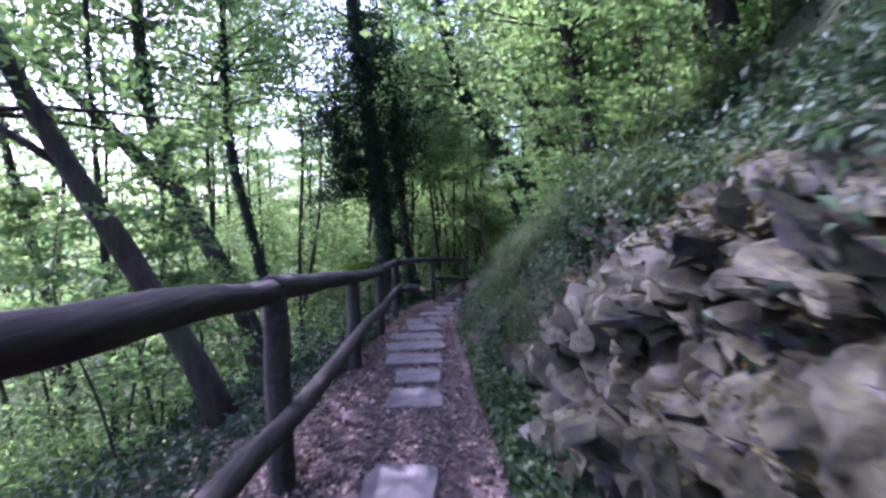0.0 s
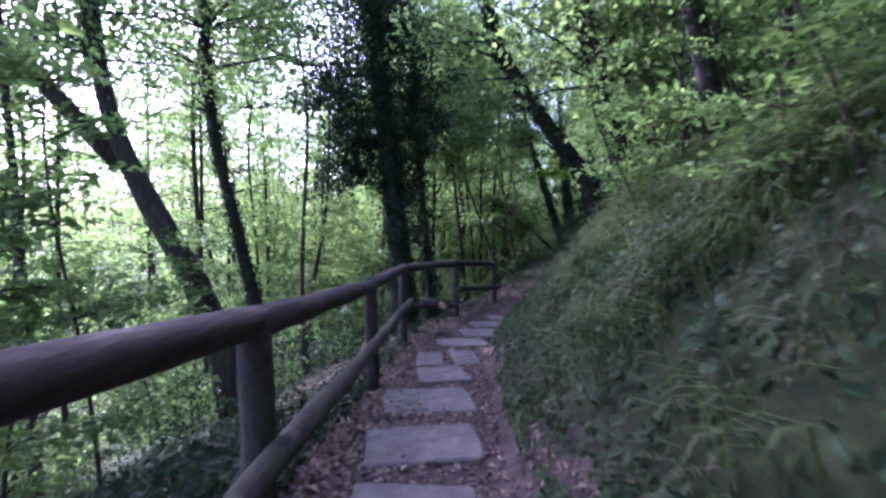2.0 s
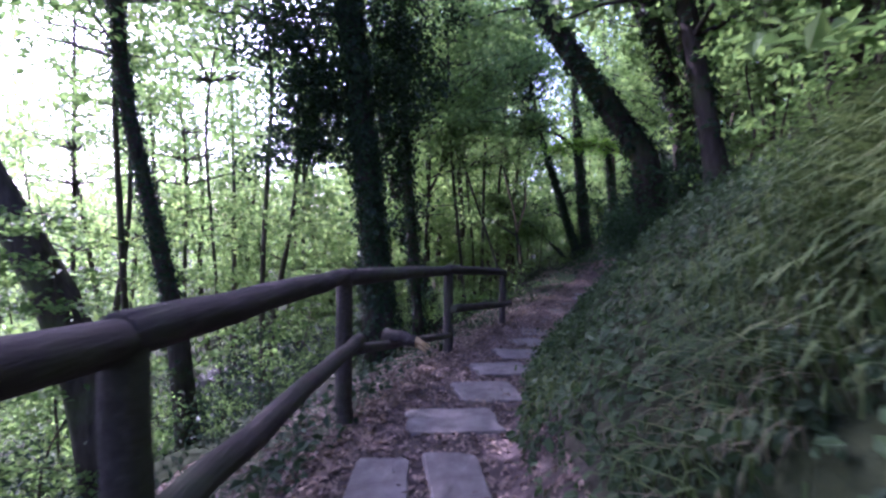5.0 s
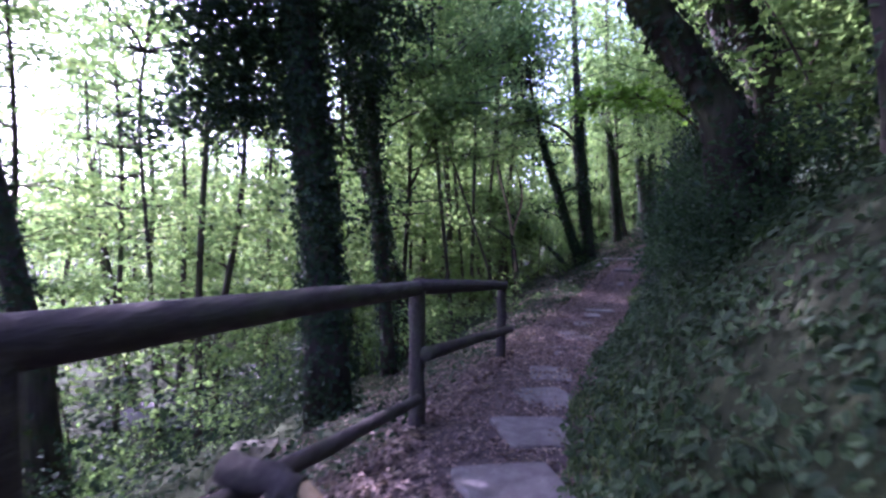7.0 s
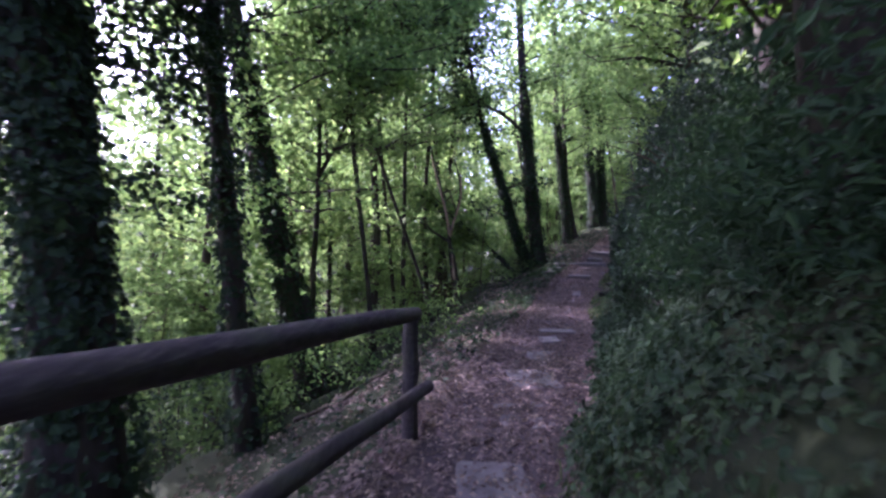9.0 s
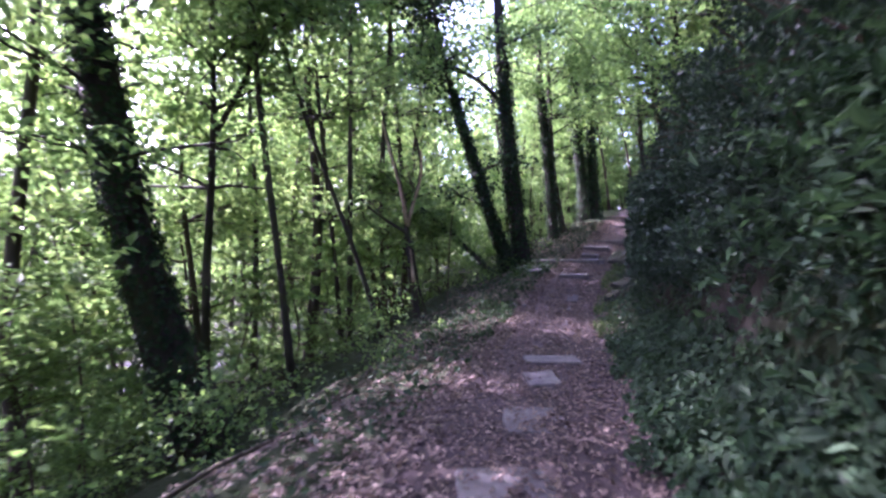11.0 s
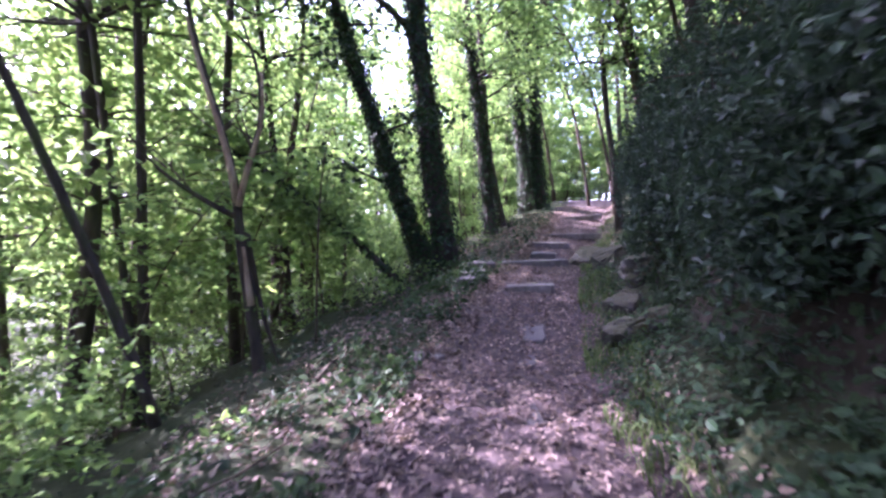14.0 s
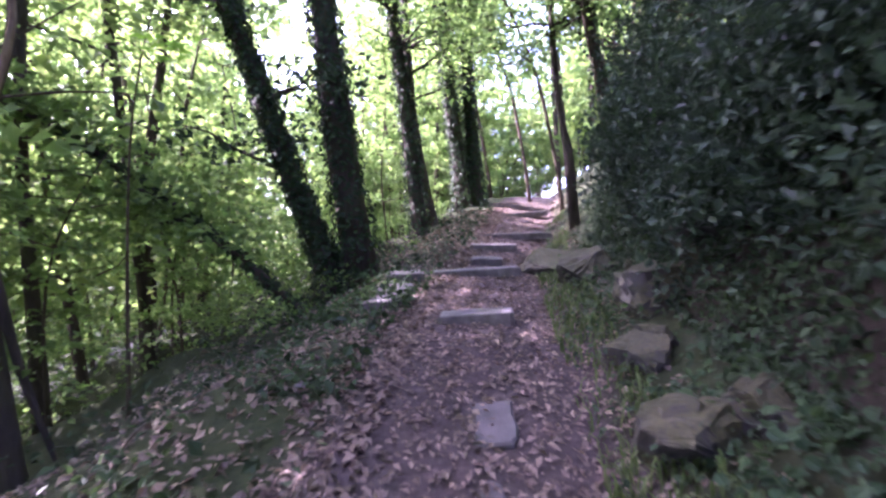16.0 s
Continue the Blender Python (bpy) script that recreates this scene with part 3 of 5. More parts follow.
for ob in scene.objects:
    if ob.name.startswith("dead_tree"):
        # pale strips along the near side of the branches, sunlight included in their colour
        for pts, r in (([(3.335, 19.46, 0.1), (3.30, 19.45, 0.6), (3.08, 19.45, 1.4), (2.9, 19.45, 1.9), (2.76, 19.55, 2.6)], 0.05), ([(3.36, 19.44, 0.05), (3.5, 19.43, 0.64), (3.73, 19.43, 1.2), (3.69, 19.45, 1.9)], 0.046), ([(3.50, 19.41, -1.3), (3.46, 19.40, -0.9), (3.42, 19.41, -0.5)], 0.05)):
            v, f = tube(curve_points(pts, 8), [r * (1 - 0.6 * i / 7) for i in range(8)], 8, 0.2)
            part("bare_branch", mesh_of("bare_branch", rel(v, ob.location), f), BARK_PALE, ob, "pale wood without bark, its colour brightened for sunlight", smooth=True)
        rng = np.random.default_rng(8)
        tw = []
        for a, c in (((3.3, 19.5, 0.6), (2.92, 19.5, 1.9)), ((3.5, 19.48, 0.64), (3.68, 19.5, 1.9)), ((2.9, 19.5, 0.15), (2.1, 19.5, 0.95))):
            for _ in range(7):
                o = np.array(a) + (np.array(c) - np.array(a)) * rng.random()
                e = o + np.array([rng.normal(0, 0.45), rng.normal(0, 0.3), rng.uniform(0.1, 0.8)])
                tw.append(tube(curve_points([o, (o + e) / 2 + rng.normal(0, 0.06, 3), e], 6), [0.014, 0.012, 0.01, 0.008, 0.006, 0.003], 5, caps=False))
        v, f = joined(tw)
        loose(part("branchwork", mesh_of("branchwork", rel(v, ob.location), f), TWIG, ob, smooth=True))
tree([(7.25, 22.5, -1.3), (7.2, 22.5, -0.9), (6.9, 22.5, 1.27), (6.7, 22.5, 3.5), (6.4, 22.5, 7), (6.2, 22.6, 12)], 0.26, 0.08, "tall dark straight tree beside the trail", G, BARK_DARK, forks=[([(6.65, 22.5, 3.9), (6.1, 22.45, 4.5), (5.2, 22.4, 5.0), (4.3, 22.3, 5.0), (3.3, 22.2, 4.6)], 0.085)], first=0.5, limbs=26, reach=2.4, ivy=3000, ivy_to=0.5)
tree([(6.95, 22.7, -1.5), (6.5, 22.6, -0.3), (6.0, 22.6, 1.04), (5.64, 22.6, 2.3), (4.9, 22.6, 4.5), (4.4, 22.6, 7)], 0.19, 0.05, "leaning ivy-clad tree at the trail's edge", G, BARK_DARK, first=0.3, limbs=22, reach=1.8, ivy=3500, ivy_to=0.7, leaves=LEAF_IVY)
tree([(6.4, 21.6, -1.7), (5.2, 21.8, -0.4), (4.0, 22.0, 0.6), (2.9, 22.2, 1.4), (2.0, 22.4, 1.9)], 0.07, 0.02, "thin tree fallen aslant over the slope", G, BARK_DARK, first=0.3, limbs=16, reach=0.9, ivy=900)
tree([(9.5, 25.5, -0.9), (9.44, 25.5, -0.5), (9.2, 25.5, 2.7), (8.87, 25.5, 5.4), (8.6, 25.5, 12)], 0.19, 0.07, "tall dark tree in the row by the trail", G, BARK_DARK, first=0.42, limbs=34, reach=2.4, ivy=2200, ivy_to=0.5)
tree([(10.1, 26, -0.6), (10.04, 26, -0.2), (9.71, 26, 1.46), (9.52, 26, 2.6), (9.3, 26, 9)], 0.15, 0.05, "tall slender tree in the row by the trail", G, BARK_DARK, first=0.42, limbs=34, reach=2.2)
tree([(11.4, 27, 0.4), (11.38, 27, 0.95), (11.11, 27, 3.3), (10.8, 27, 6.4), (10.6, 27, 12)], 0.20, 0.07, "ivy-covered tree in the row by the trail", G, BARK_DARK, first=0.42, limbs=34, reach=2.4, ivy=3500, ivy_to=0.6)
tree([(11.85, 27, 0.5), (11.79, 27, 1.0), (11.65, 27, 3.2), (11.5, 27, 10)], 0.18, 0.06, "ivy-covered trunk beside its twin", G, BARK_DARK, first=0.42, limbs=34, reach=2.0, ivy=3500, ivy_to=0.6)
tree([(5.6, 9.0, 1.8), (5.5, 9.0, 2.2), (4.4, 9.0, 5.0), (4.0, 9.0, 6.0), (3.2, 9.0, 10)], 0.19, 0.06, "dark tree leaning out from the bank top", G, BARK_DARK, first=0.35, limbs=30, reach=3.0, ivy=1500)
tree([(4.95, 7.5, 1.6), (4.47, 7.5, 2.7), (3.79, 7.5, 5.2), (3.3, 7.5, 7.0), (2.8, 7.5, 10)], 0.18, 0.06, "dark tree leaning over the trail from the bank", G, BARK_DARK, first=0.35, limbs=28, reach=2.8, ivy=2500)
tree([(4.0, 6.6, 1.0), (3.5, 6.5, 1.68), (2.44, 6.5, 3.05), (1.5, 6.6, 4.6), (0.9, 6.7, 7.5)], 0.20, 0.06, "stout dark tree leaning across above the trail", G, BARK_DARK, first=0.45, limbs=26, reach=2.4, ivy=2500)
tree([(6.7, 10.3, 2.6), (6.5, 10.3, 3.1), (5.4, 10.3, 6.0), (4.8, 10.3, 9.5)], 0.17, 0.06, "slim leaning tree on the bank", G, BARK, first=0.35, limbs=40, reach=3.0)
tree([(11.4, 22.2, 0.9), (11.35, 22.3, 1.2), (11.15, 22.3, 2.4), (11.1, 22.3, 3.2), (10.9, 22.3, 7)], 0.08, 0.03, "slender tree at the bank's edge", G, BARK_DARK, first=0.4, limbs=18, reach=1.6)
tree([(14.0, 30.0, 1.3), (13.8, 30.0, 3.0), (13.3, 30.0, 5.5), (13.2, 30, 9)], 0.07, 0.03, "thin leaning tree at the end of the trail", G, TWIG, first=0.5, limbs=14, reach=1.8)
# the next three carry large high crowns, added to block sun from the bank
tree([(2.8, 18.0, -2.6), (2.3, 18.0, -0.9), (1.3, 17.8, 1.8), (0.3, 17.7, 5.0), (-0.2, 17.7, 8.0), (-0.4, 17.7, 11.5)], 0.05, 0.025, "thin dark tree leaning over the slope", G, BARK_DARK, first=0.5, limbs=56, reach=3.4)
tree([(1.1, 16.6, -3.0), (0.95, 16.5, -1.0), (0.6, 16.4, 1.9), (0.4, 16.4, 5.0), (0.3, 16.4, 12.0)], 0.06, 0.03, "thin upright dark tree on the slope", G, BARK_DARK, leaves=LEAF_LIT, first=0.45, limbs=56, reach=3.2)
tree([(1.7, 20.9, -3.4), (1.55, 20.9, -1.0), (1.2, 20.9, 2.5), (0.9, 20.9, 6.0), (0.8, 20.9, 12.5)], 0.065, 0.03, "slender tree on the slope below the trail", G, BARK_DARK, leaves=LEAF_LIT, first=0.38, limbs=76, reach=3.6)
tree([(-1.5, 24.0, -4.6), (-1.6, 24.0, -1.0), (-1.8, 24.0, 3.5), (-2.0, 24.0, 8.5)], 0.10, 0.03, "leafy slender tree lower on the slope", G, BARK, leaves=LEAF_LIT, first=0.28, limbs=76, reach=3.6, per=26, leaf=0.14, clump=0.45)
tree([(3.9, 24.6, -3.0), (3.8, 24.6, -1.0), (3.5, 24.6, 2.5), (3.2, 24.6, 6.0), (3.1, 24.6, 12.0)], 0.10, 0.035, "slender tree on the slope below the trail", G, BARK_DARK, leaves=LEAF_LIT, first=0.42, limbs=60, reach=3.4)
# those below y = -6 stand out of view, added to shade the start
for x, y, h in ((7.7, 13.0, 9), (8.8, 14.2, 10), (9.7, 15.6, 9), (10.4, 17.0, 9), (3.4, -3.5, 8), (3.7, 1.0, 9), (3.9, 4.6, 8), (4.2, -6.8, 8), (3.2, -9.5, 8), (-2.6, -9.0, 9), (7.6, 11.6, 9), (10.6, 18.6, 9), (11.8, 21.4, 9)):
    z = gz_at(x, y)
    tree([(x, y, z - 0.2), (x - 0.1, y, z + 0.6), (x - 0.5, y + 0.1, z + 2.5), (x - 0.9, y + 0.2, z + 5), (x - 1.1, y + 0.2, z + h)], 0.13, 0.05, "dark slender tree growing on the slope", G, BARK_DARK, first=0.26, limbs=46 if y < 8 else 34, reach=3.2 if y < 8 else 2.8, per=30, leaf=0.13, clump=0.42, leaves=LEAF_LIT if y < 8 else None, ivy=700)

for x, y, lx, top in ((13.0, 24.6, -3.4, 7.4), (11.6, 21.4, -2.6, 7.0), (13.8, 27.2, -3.0, 8.0), (10.9, 19.4, -2.2, 6.2)):
    z = gz_at(x, y)
    tree([(x, y, z - 0.2), (x - 0.1, y, z + 0.9), (x + lx * 0.2, y, z + (top - z) * 0.5), (x + lx * 0.55, y + 0.1, z + (top - z) * 0.82), (x + lx, y + 0.2, top)], 0.055, 0.015, "thin tree arching out over the trail from the bank", G, TWIG, first=0.45, limbs=14, reach=1.3, per=20, leaf=0.1, clump=0.25)

# tall trees added on the slope; their crowns, above the view, shade the trail
H = np.random.default_rng(15)
for x, y, h in ((-7.6, -5.5, 15), (-8.6, -2.2, 16), (-6.9, 3.4, 15.5), (-9.0, 6.6, 17), (-7.4, 10.4, 16), (-5.2, 13.2, 16), (-7.6, 15.6, 16.5), (-0.6, 21.0, 14.5), (1.9, 20.4, 12.5), (2.9, 22.6, 14.0)):
    z = gz_at(x, y)
    tree([(x, y, z - 0.2), (x + H.normal(0, 0.15), y, z + h * 0.3), (x + H.normal(0, 0.3), y + H.normal(0, 0.3), z + h * 0.65), (x + H.normal(0, 0.4), y, z + h)], H.uniform(0.06, 0.10), 0.035, "tall slender tree added for shade, its high spreading crown out of view", H, BARK_DARK if h % 2 else BARK, first=0.68, limbs=58, reach=4.4, per=22, leaf=0.16, clump=0.5)

for x, y, h in ((-10.8, 12.8, 15), (-12.0, 5.0, 15.5), (-11.4, -1.0, 14), (-13.0, 9.2, 16), (-10.2, 17.5, 15)):
    z = gz_at(x, y)
    tree([(x, y, z - 0.2), (x + H.normal(0, 0.2), y, z + h * 0.3), (x + H.normal(0, 0.4), y + H.normal(0, 0.3), z + h * 0.65), (x + H.normal(0, 0.5), y, z + h)], H.uniform(0.08, 0.13), 0.04, "tall valley tree with a loose leafy crown", H, BARK, first=0.45, limbs=54, reach=4.0, per=11, leaf=0.16, clump=0.5, leaves=LEAF_LIT)

# thin understorey saplings beside the trail
SAP = []
for k, (h, n) in enumerate(((3.2, 15), (4.4, 20), (2.4, 13))):
    gs = np.random.default_rng(140 + k)
    stem = curve_points([(0, 0, -0.2), (gs.normal(0, 0.1), gs.normal(0, 0.1), h * 0.35), (gs.normal(-0.2, 0.2), gs.normal(0, 0.2), h * 0.7), (gs.normal(-0.4, 0.3), gs.normal(0, 0.3), h)], 10)
    ob = thing("hazel_sapling", (0, 0, 0), "thin understorey sapling with flat sprays of light green leaves", "sapling", "understorey saplings")
    v, f = tube(stem, [0.024 - 0.002 * i for i in range(10)], 6, 0.1, k)
    part("trunk", mesh_of("trunk", v, f), TWIG, ob, smooth=True)
    ch, tips = limbs_and_tips(stem, gs, n, 1.05, 0.12, 0.35, 0.009)
    v, f = joined(ch)
    loose(part("branchwork", mesh_of("branchwork", v, f), TWIG, ob, smooth=True))
    loose(part("crown", leaf_mesh("crown", clumps(tips, 11, 0.16, 0.22, gs), 0.105, 0.72, gen=gs), LEAF_TREE, ob))
    SAP.append(ob)
taken = [False] * 3
gs = np.random.default_rng(155)
sap_spots = [(-gs.uniform(4.4, 9.5), gs.uniform(11, 24)) for _ in range(24)] + [(-gs.uniform(1.9, 6.0), gs.uniform(24, 31)) for _ in range(16)] + [(gs.uniform(2.6, 5.0), gs.uniform(-8.5, 7.5)) for _ in range(26)] + [(-gs.uniform(3.0, 7.0), gs.uniform(-3, 10)) for _ in range(12)] + [(gs.uniform(-8, 0.5), gs.uniform(31.5, 41)) for _ in range(34)] + [(gs.uniform(1.8, 2.5), gs.uniform(-3.8, 3.5)) for _ in range(9)]
for i, (u, y) in enumerate(sap_spots):
    if 13 < y < 17 and u > -3.0 and u < 0:
        continue
    x, y = (float(v) for v in place(u, y))
    k, sc = i % 3, gs.uniform(0.75, 1.25) if not 0 < u < 2.55 else gs.uniform(0.4, 0.62)
    sc = sc * 1.3 if y > 31 else sc
    m = pose(x, y, gz_at(x, y), gs.normal(0, 6), gs.normal(-6 if u > 0 else 0, 6), gs.uniform(0, 360)) @ Matrix.Diagonal((sc, sc, sc, 1))
    if taken[k]:
        copy_thing(SAP[k], m).matrix_basis = m
    else:
        SAP[k].matrix_basis, taken[k] = m, True

# ---- young trees of the wood: four kinds, repeated ----
KINDS = []
for k, (h, r, reach, n) in enumerate(((6.5, 0.055, 1.5, 30), (8.5, 0.08, 1.8, 34), (5.0, 0.04, 1.3, 26), (10.5, 0.11, 2.1, 36))):
    gen = np.random.default_rng(60 + k)
    stem = curve_points([(0, 0, -0.3), (gen.normal(0, 0.1), gen.normal(0, 0.1), h * 0.25), (gen.normal(-0.15, 0.15), gen.normal(0, 0.15), h * 0.6), (gen.normal(-0.3, 0.2), gen.normal(0, 0.2), h)], 12)
    ob = thing("young_tree", (0, 0, 0), "thin young woodland tree with light green leaves", "tree", "young trees of the wood")
    v, f = tube(stem, [r * (1 - 0.8 * i / 11) for i in range(12)], 8, 0.15, k)
    part("trunk", mesh_of("trunk", v, f), BARK if k % 2 else TWIG, ob, smooth=True)
    ch, tips = limbs_and_tips(stem, gen, n, reach, 0.22, 0.4, 0.016)
    v, f = joined(ch)
    loose(part("branchwork", mesh_of("branchwork", v, f), TWIG, ob, smooth=True))
    pts = clumps(tips, 12, 0.28, 0.35, gen)
    loose(part("crown", leaf_mesh("crown", pts, 0.158, 0.6, gen=gen), LEAF_LIT, ob))
    KINDS.append(ob)
used = [False] * 4
gen = np.random.default_rng(91)
spots = []
tries = 0
while len(spots) < 112 and tries < 6000:
    tries += 1
    y = gen.uniform(-7, 46)
    u = -gen.uniform(3.0, 24) if gen.random() < 0.74 else gen.uniform(4.2, 15)
    if y > 33 and gen.random() < 0.5:
        u = gen.uniform(-6, 6)
        if abs(u) < 2.2 and y < 36:
            continue
    if (y < 13 and -9 < u < 0) or (y < 17 and -4 < u < 0):
        continue
    if all((u - a) ** 2 + (y - b) ** 2 > 1.7 ** 2 for a, b in spots):
        spots.append((u, y))
# unseen trees behind the start, added only to block light
for _ in range(18):
    spots.append((float(gen.choice([-1, 1]) * gen.uniform(1.8, 9)), gen.uniform(-20, -9.5)))
# more trees up the bank, added to shade it
for _ in range(16):
    spots.append((gen.uniform(3.0, 6), gen.uniform(-8, 20)))
for _ in range(16):
    spots.append((-gen.uniform(7, 20), gen.uniform(18, 36)))
for _ in range(7):
    spots.append((gen.uniform(-4, 4), gen.uniform(36, 48)))
for u, y in spots:
    x, y = (float(v) for v in place(u, y))
    k = 2 if y > 35.9 and gen.random() < 0.6 else int(gen.integers(0, 4)) if y < 14 or gen.random() < 0.5 else 3
    s = gen.uniform(0.8, 1.2) if -8 < y < 14 else gen.uniform(1.0, 1.5)
    m = pose(x, y, gz_at(x, y), gen.normal(0, 4), gen.normal(-3, 4), gen.uniform(0, 360)) @ Matrix.Diagonal((s, s, s, 1))
    if not used[k]:
        KINDS[k].matrix_basis, used[k] = m, True
        m0 = m
    else:
        src = KINDS[k]
        c = copy_thing(src, m)
        c.matrix_basis = m

# ---- distant woods ----
gen = np.random.default_rng(33)
stems, centres = [], []
for i in range(420):
    a = gen.uniform(-1.75, 1.3)
    d = gen.uniform(30, 85)
    x, y = 4 + d * math.sin(a), 6 + d * math.cos(a)
    z = gz_at(x, y)
    h = gen.uniform(7, 13) if a < -0.25 else gen.uniform(9, 16)
    r = gen.uniform(0.06, 0.18)
    stems.append(tube([(x, y, z - 0.5), (x + gen.normal(0, 0.3), y, z + h * 0.5), (x + gen.normal(0, 0.6), y, z + h)], [r, r * 0.7, r * 0.2], 5, caps=False))
    for _ in range(16):
        centres.append((x + gen.normal(0, 1.5), y + gen.normal(0, 1.5), z + h * gen.uniform(0.12, 1.05)))
for i in range(150):
    a = gen.uniform(-0.35, 0.85)
    d = gen.uniform(28, 60)
    x, y = 4 + d * math.sin(a), 6 + d * math.cos(a)
    if abs((x - float(line_x(y))) * float(lean(y))) < 2.2:
        continue
    z = gz_at(x, y)
    h = gen.uniform(13, 23)
    r = gen.uniform(0.06, 0.14)
    stems.append(tube([(x, y, z - 0.5), (x + gen.normal(0, 0.3), y, z + h * 0.5), (x + gen.normal(0, 0.6), y, z + h)], [r, r * 0.7, r * 0.2], 5, caps=False))
    for _ in range(30):
        centres.append((x + gen.normal(0, 1.5), y + gen.normal(0, 1.5), z + h * gen.uniform(0.1, 1.05)))
v, f = joined(stems)
woods = thing("distant_woods", (0, 0, 0), "sunlit broadleaf woodland filling the valley and hillside beyond", "woodland", kind="stuff")
part("trunks", mesh_of("trunks", v, f), BARK, woods)
part("foliage", leaf_mesh("foliage", clumps(centres, 11, 0.9, 0.6, gen), 0.5, 0.5, gen=gen), LEAF_LIT, woods)
tagged(woods.children[0], kind="stuff")
tagged(woods.children[1], kind="stuff")

# ---- undergrowth ----


def scatter(n, umin, umax, ymin, ymax, gen, power=1.0):
    u = umin + (umax - umin) * gen.random(n) ** power
    y = gen.uniform(ymin, ymax, n)
    x, y = place(u, y)
    z = ground_z(x, y)
    e = 0.05
    nx, nyv = (ground_z(x + e, y) - z) / e, (ground_z(x, y + e) - z) / e
    nor = np.stack([-nx, -nyv, np.ones(n)], 1)
    nor /= np.linalg.norm(nor, axis=1)[:, None]
    return np.stack([x, y, z], 1), nor, u


def patchy(p, f, cut, gen):
    return waves(p[:, 0], p[:, 1], f) + 0.5 * waves(p[:, 2] * 2 + p[:, 0], p[:, 1], f * 2.3) + gen.normal(0, 0.35, len(p)) > cut


def stuff(name, me, mat, label, category):
    return tagged(part(name, me, mat), label, category, kind="stuff")


gen = np.random.default_rng(14)
p, nor, u = scatter(120000, 0.62, 4.0, -4.2, 24, gen, 1.15)
late = (p[:, 1] > 8.5) & (p[:, 1] < 21)
keep = (patchy(p, 1.7, np.where(p[:, 1] > 4, -0.5, -1.0), gen) | late) & ~(late & (u - 0.6 * widen(p[:, 1]) > 1.5) & (u - 0.6 * widen(p[:, 1]) < 1.95) & (p[:, 1] > 10.6) & (p[:, 1] < 16) & (gen.random(len(p)) < 0.7)) & (u > 0.64 + widen(p[:, 1]) + 0.13 * waves(p[:, 0], p[:, 1], 3.3) + 0.05 * gen.normal(0, 1, len(p)))
p, nor = p[keep], nor[keep]
h = np.abs(gen.normal(0, 0.07, len(p)))[:, None]
first_part = p[:, 1] + 0.8 * waves(p[:, 0], p[:, 1], 2.0) < 7.6
last_part = p[:, 1] + 0.5 * waves(p[:, 0], p[:, 1], 2.0) > 13.4
thin = ~last_part | (patchy(p, 2.1, 0.15, gen) & (gen.random(len(p)) < 0.75)) | ((u[keep] > 1.45) & (gen.random(len(p)) < 0.8))
for sel, mat, size, label in ((first_part & (patchy(p, 2.4, 0.1, gen) | (gen.random(len(p)) < 0.3)), LEAF_HERB, 0.05, "low herbs and creepers covering the grassy bank"), (~first_part & ~last_part, LEAF_GROUND, 0.066, "dark ground ivy covering the foot of the bank"), (last_part & thin & ((u[keep] > 1.3) | (gen.random(len(p)) < 0.45)), LEAF_GROUND, 0.036, "small dark ivy in patches on the mossy bank")):
    stuff("bank_herbs", leaf_mesh("bank_herbs", (p + nor * h)[sel], size, 0.55, 0.7, 0.3, 0.6, nor[sel], gen, True), mat, label, "undergrowth")
p, nor, u = scatter(90000, 0.72, 7.5, -8, 26, gen, 1.4)
p[:, 0] = 2 * line_x(p[:, 1]) - p[:, 0]
p[:, 2] = ground_z(p[:, 0], p[:, 1])
p = p[patchy(p, 1.3, -0.1, gen) & ((gen.random(len(p)) < np.where((p[:, 1] > 2) & (u < 6), 0.12, 0.4)) | (p[:, 1] < 0))]
h = np.abs(gen.normal(0, 0.12, len(p)))
p[:, 2] += h
# dark ivy colour on these plants stands in for shade on the slope
stuff("slope_herbs", leaf_mesh("slope_herbs", p, 0.075, 0.6, 0.65, 0.2, 0.6, gen=gen), LEAF_IVY, "low green plants on the downhill slope", "undergrowth")
p, nor, u = scatter(9000, 0.75, 1.9, 13.5, 21.5, gen, 1.2)
p[:, 0] = 2 * line_x(p[:, 1]) - p[:, 0]
p[:, 2] = ground_z(p[:, 0], p[:, 1])
p = p[patchy(p, 2.3, 0.1, gen)]
p[:, 2] += np.abs(gen.normal(0, 0.09, len(p)))
stuff("verge_herbs", leaf_mesh("verge_herbs", p, 0.05, 0.6, 0.7, 0.2, 0.6, gen=gen, fine=True), LEAF_HERB, "tufts of green plants on the downhill verge", "undergrowth")
p, nor, u = scatter(5000, 0.85, 1.5, 13.0, 20.5, gen, 1.0)
p = p[patchy(p, 2.7, 0.25, gen)]
p[:, 2] += np.abs(gen.normal(0, 0.08, len(p)))
stuff("foot_herbs", leaf_mesh("foot_herbs", p, 0.042, 0.6, 0.7, 0.2, 0.6, gen=gen, fine=True), LEAF_HERB, "tufts of green plants at the foot of the mossy bank", "undergrowth")
p, nor, u = scatter(20000, 1.35, 2.3, 15.6, 20.5, gen, 1.0)
ok = patchy(p, 2.0, -0.9, gen)
p, nor = p[ok], nor[ok]
stuff("hanging_ivy", leaf_mesh("hanging_ivy", p + nor * np.abs(gen.normal(0, 0.06, len(p)))[:, None], 0.042, 0.5, 0.75, 0.3, 0.6, nor, gen, True), LEAF_IVY, "dark ivy hanging down the steep bank face", "undergrowth")
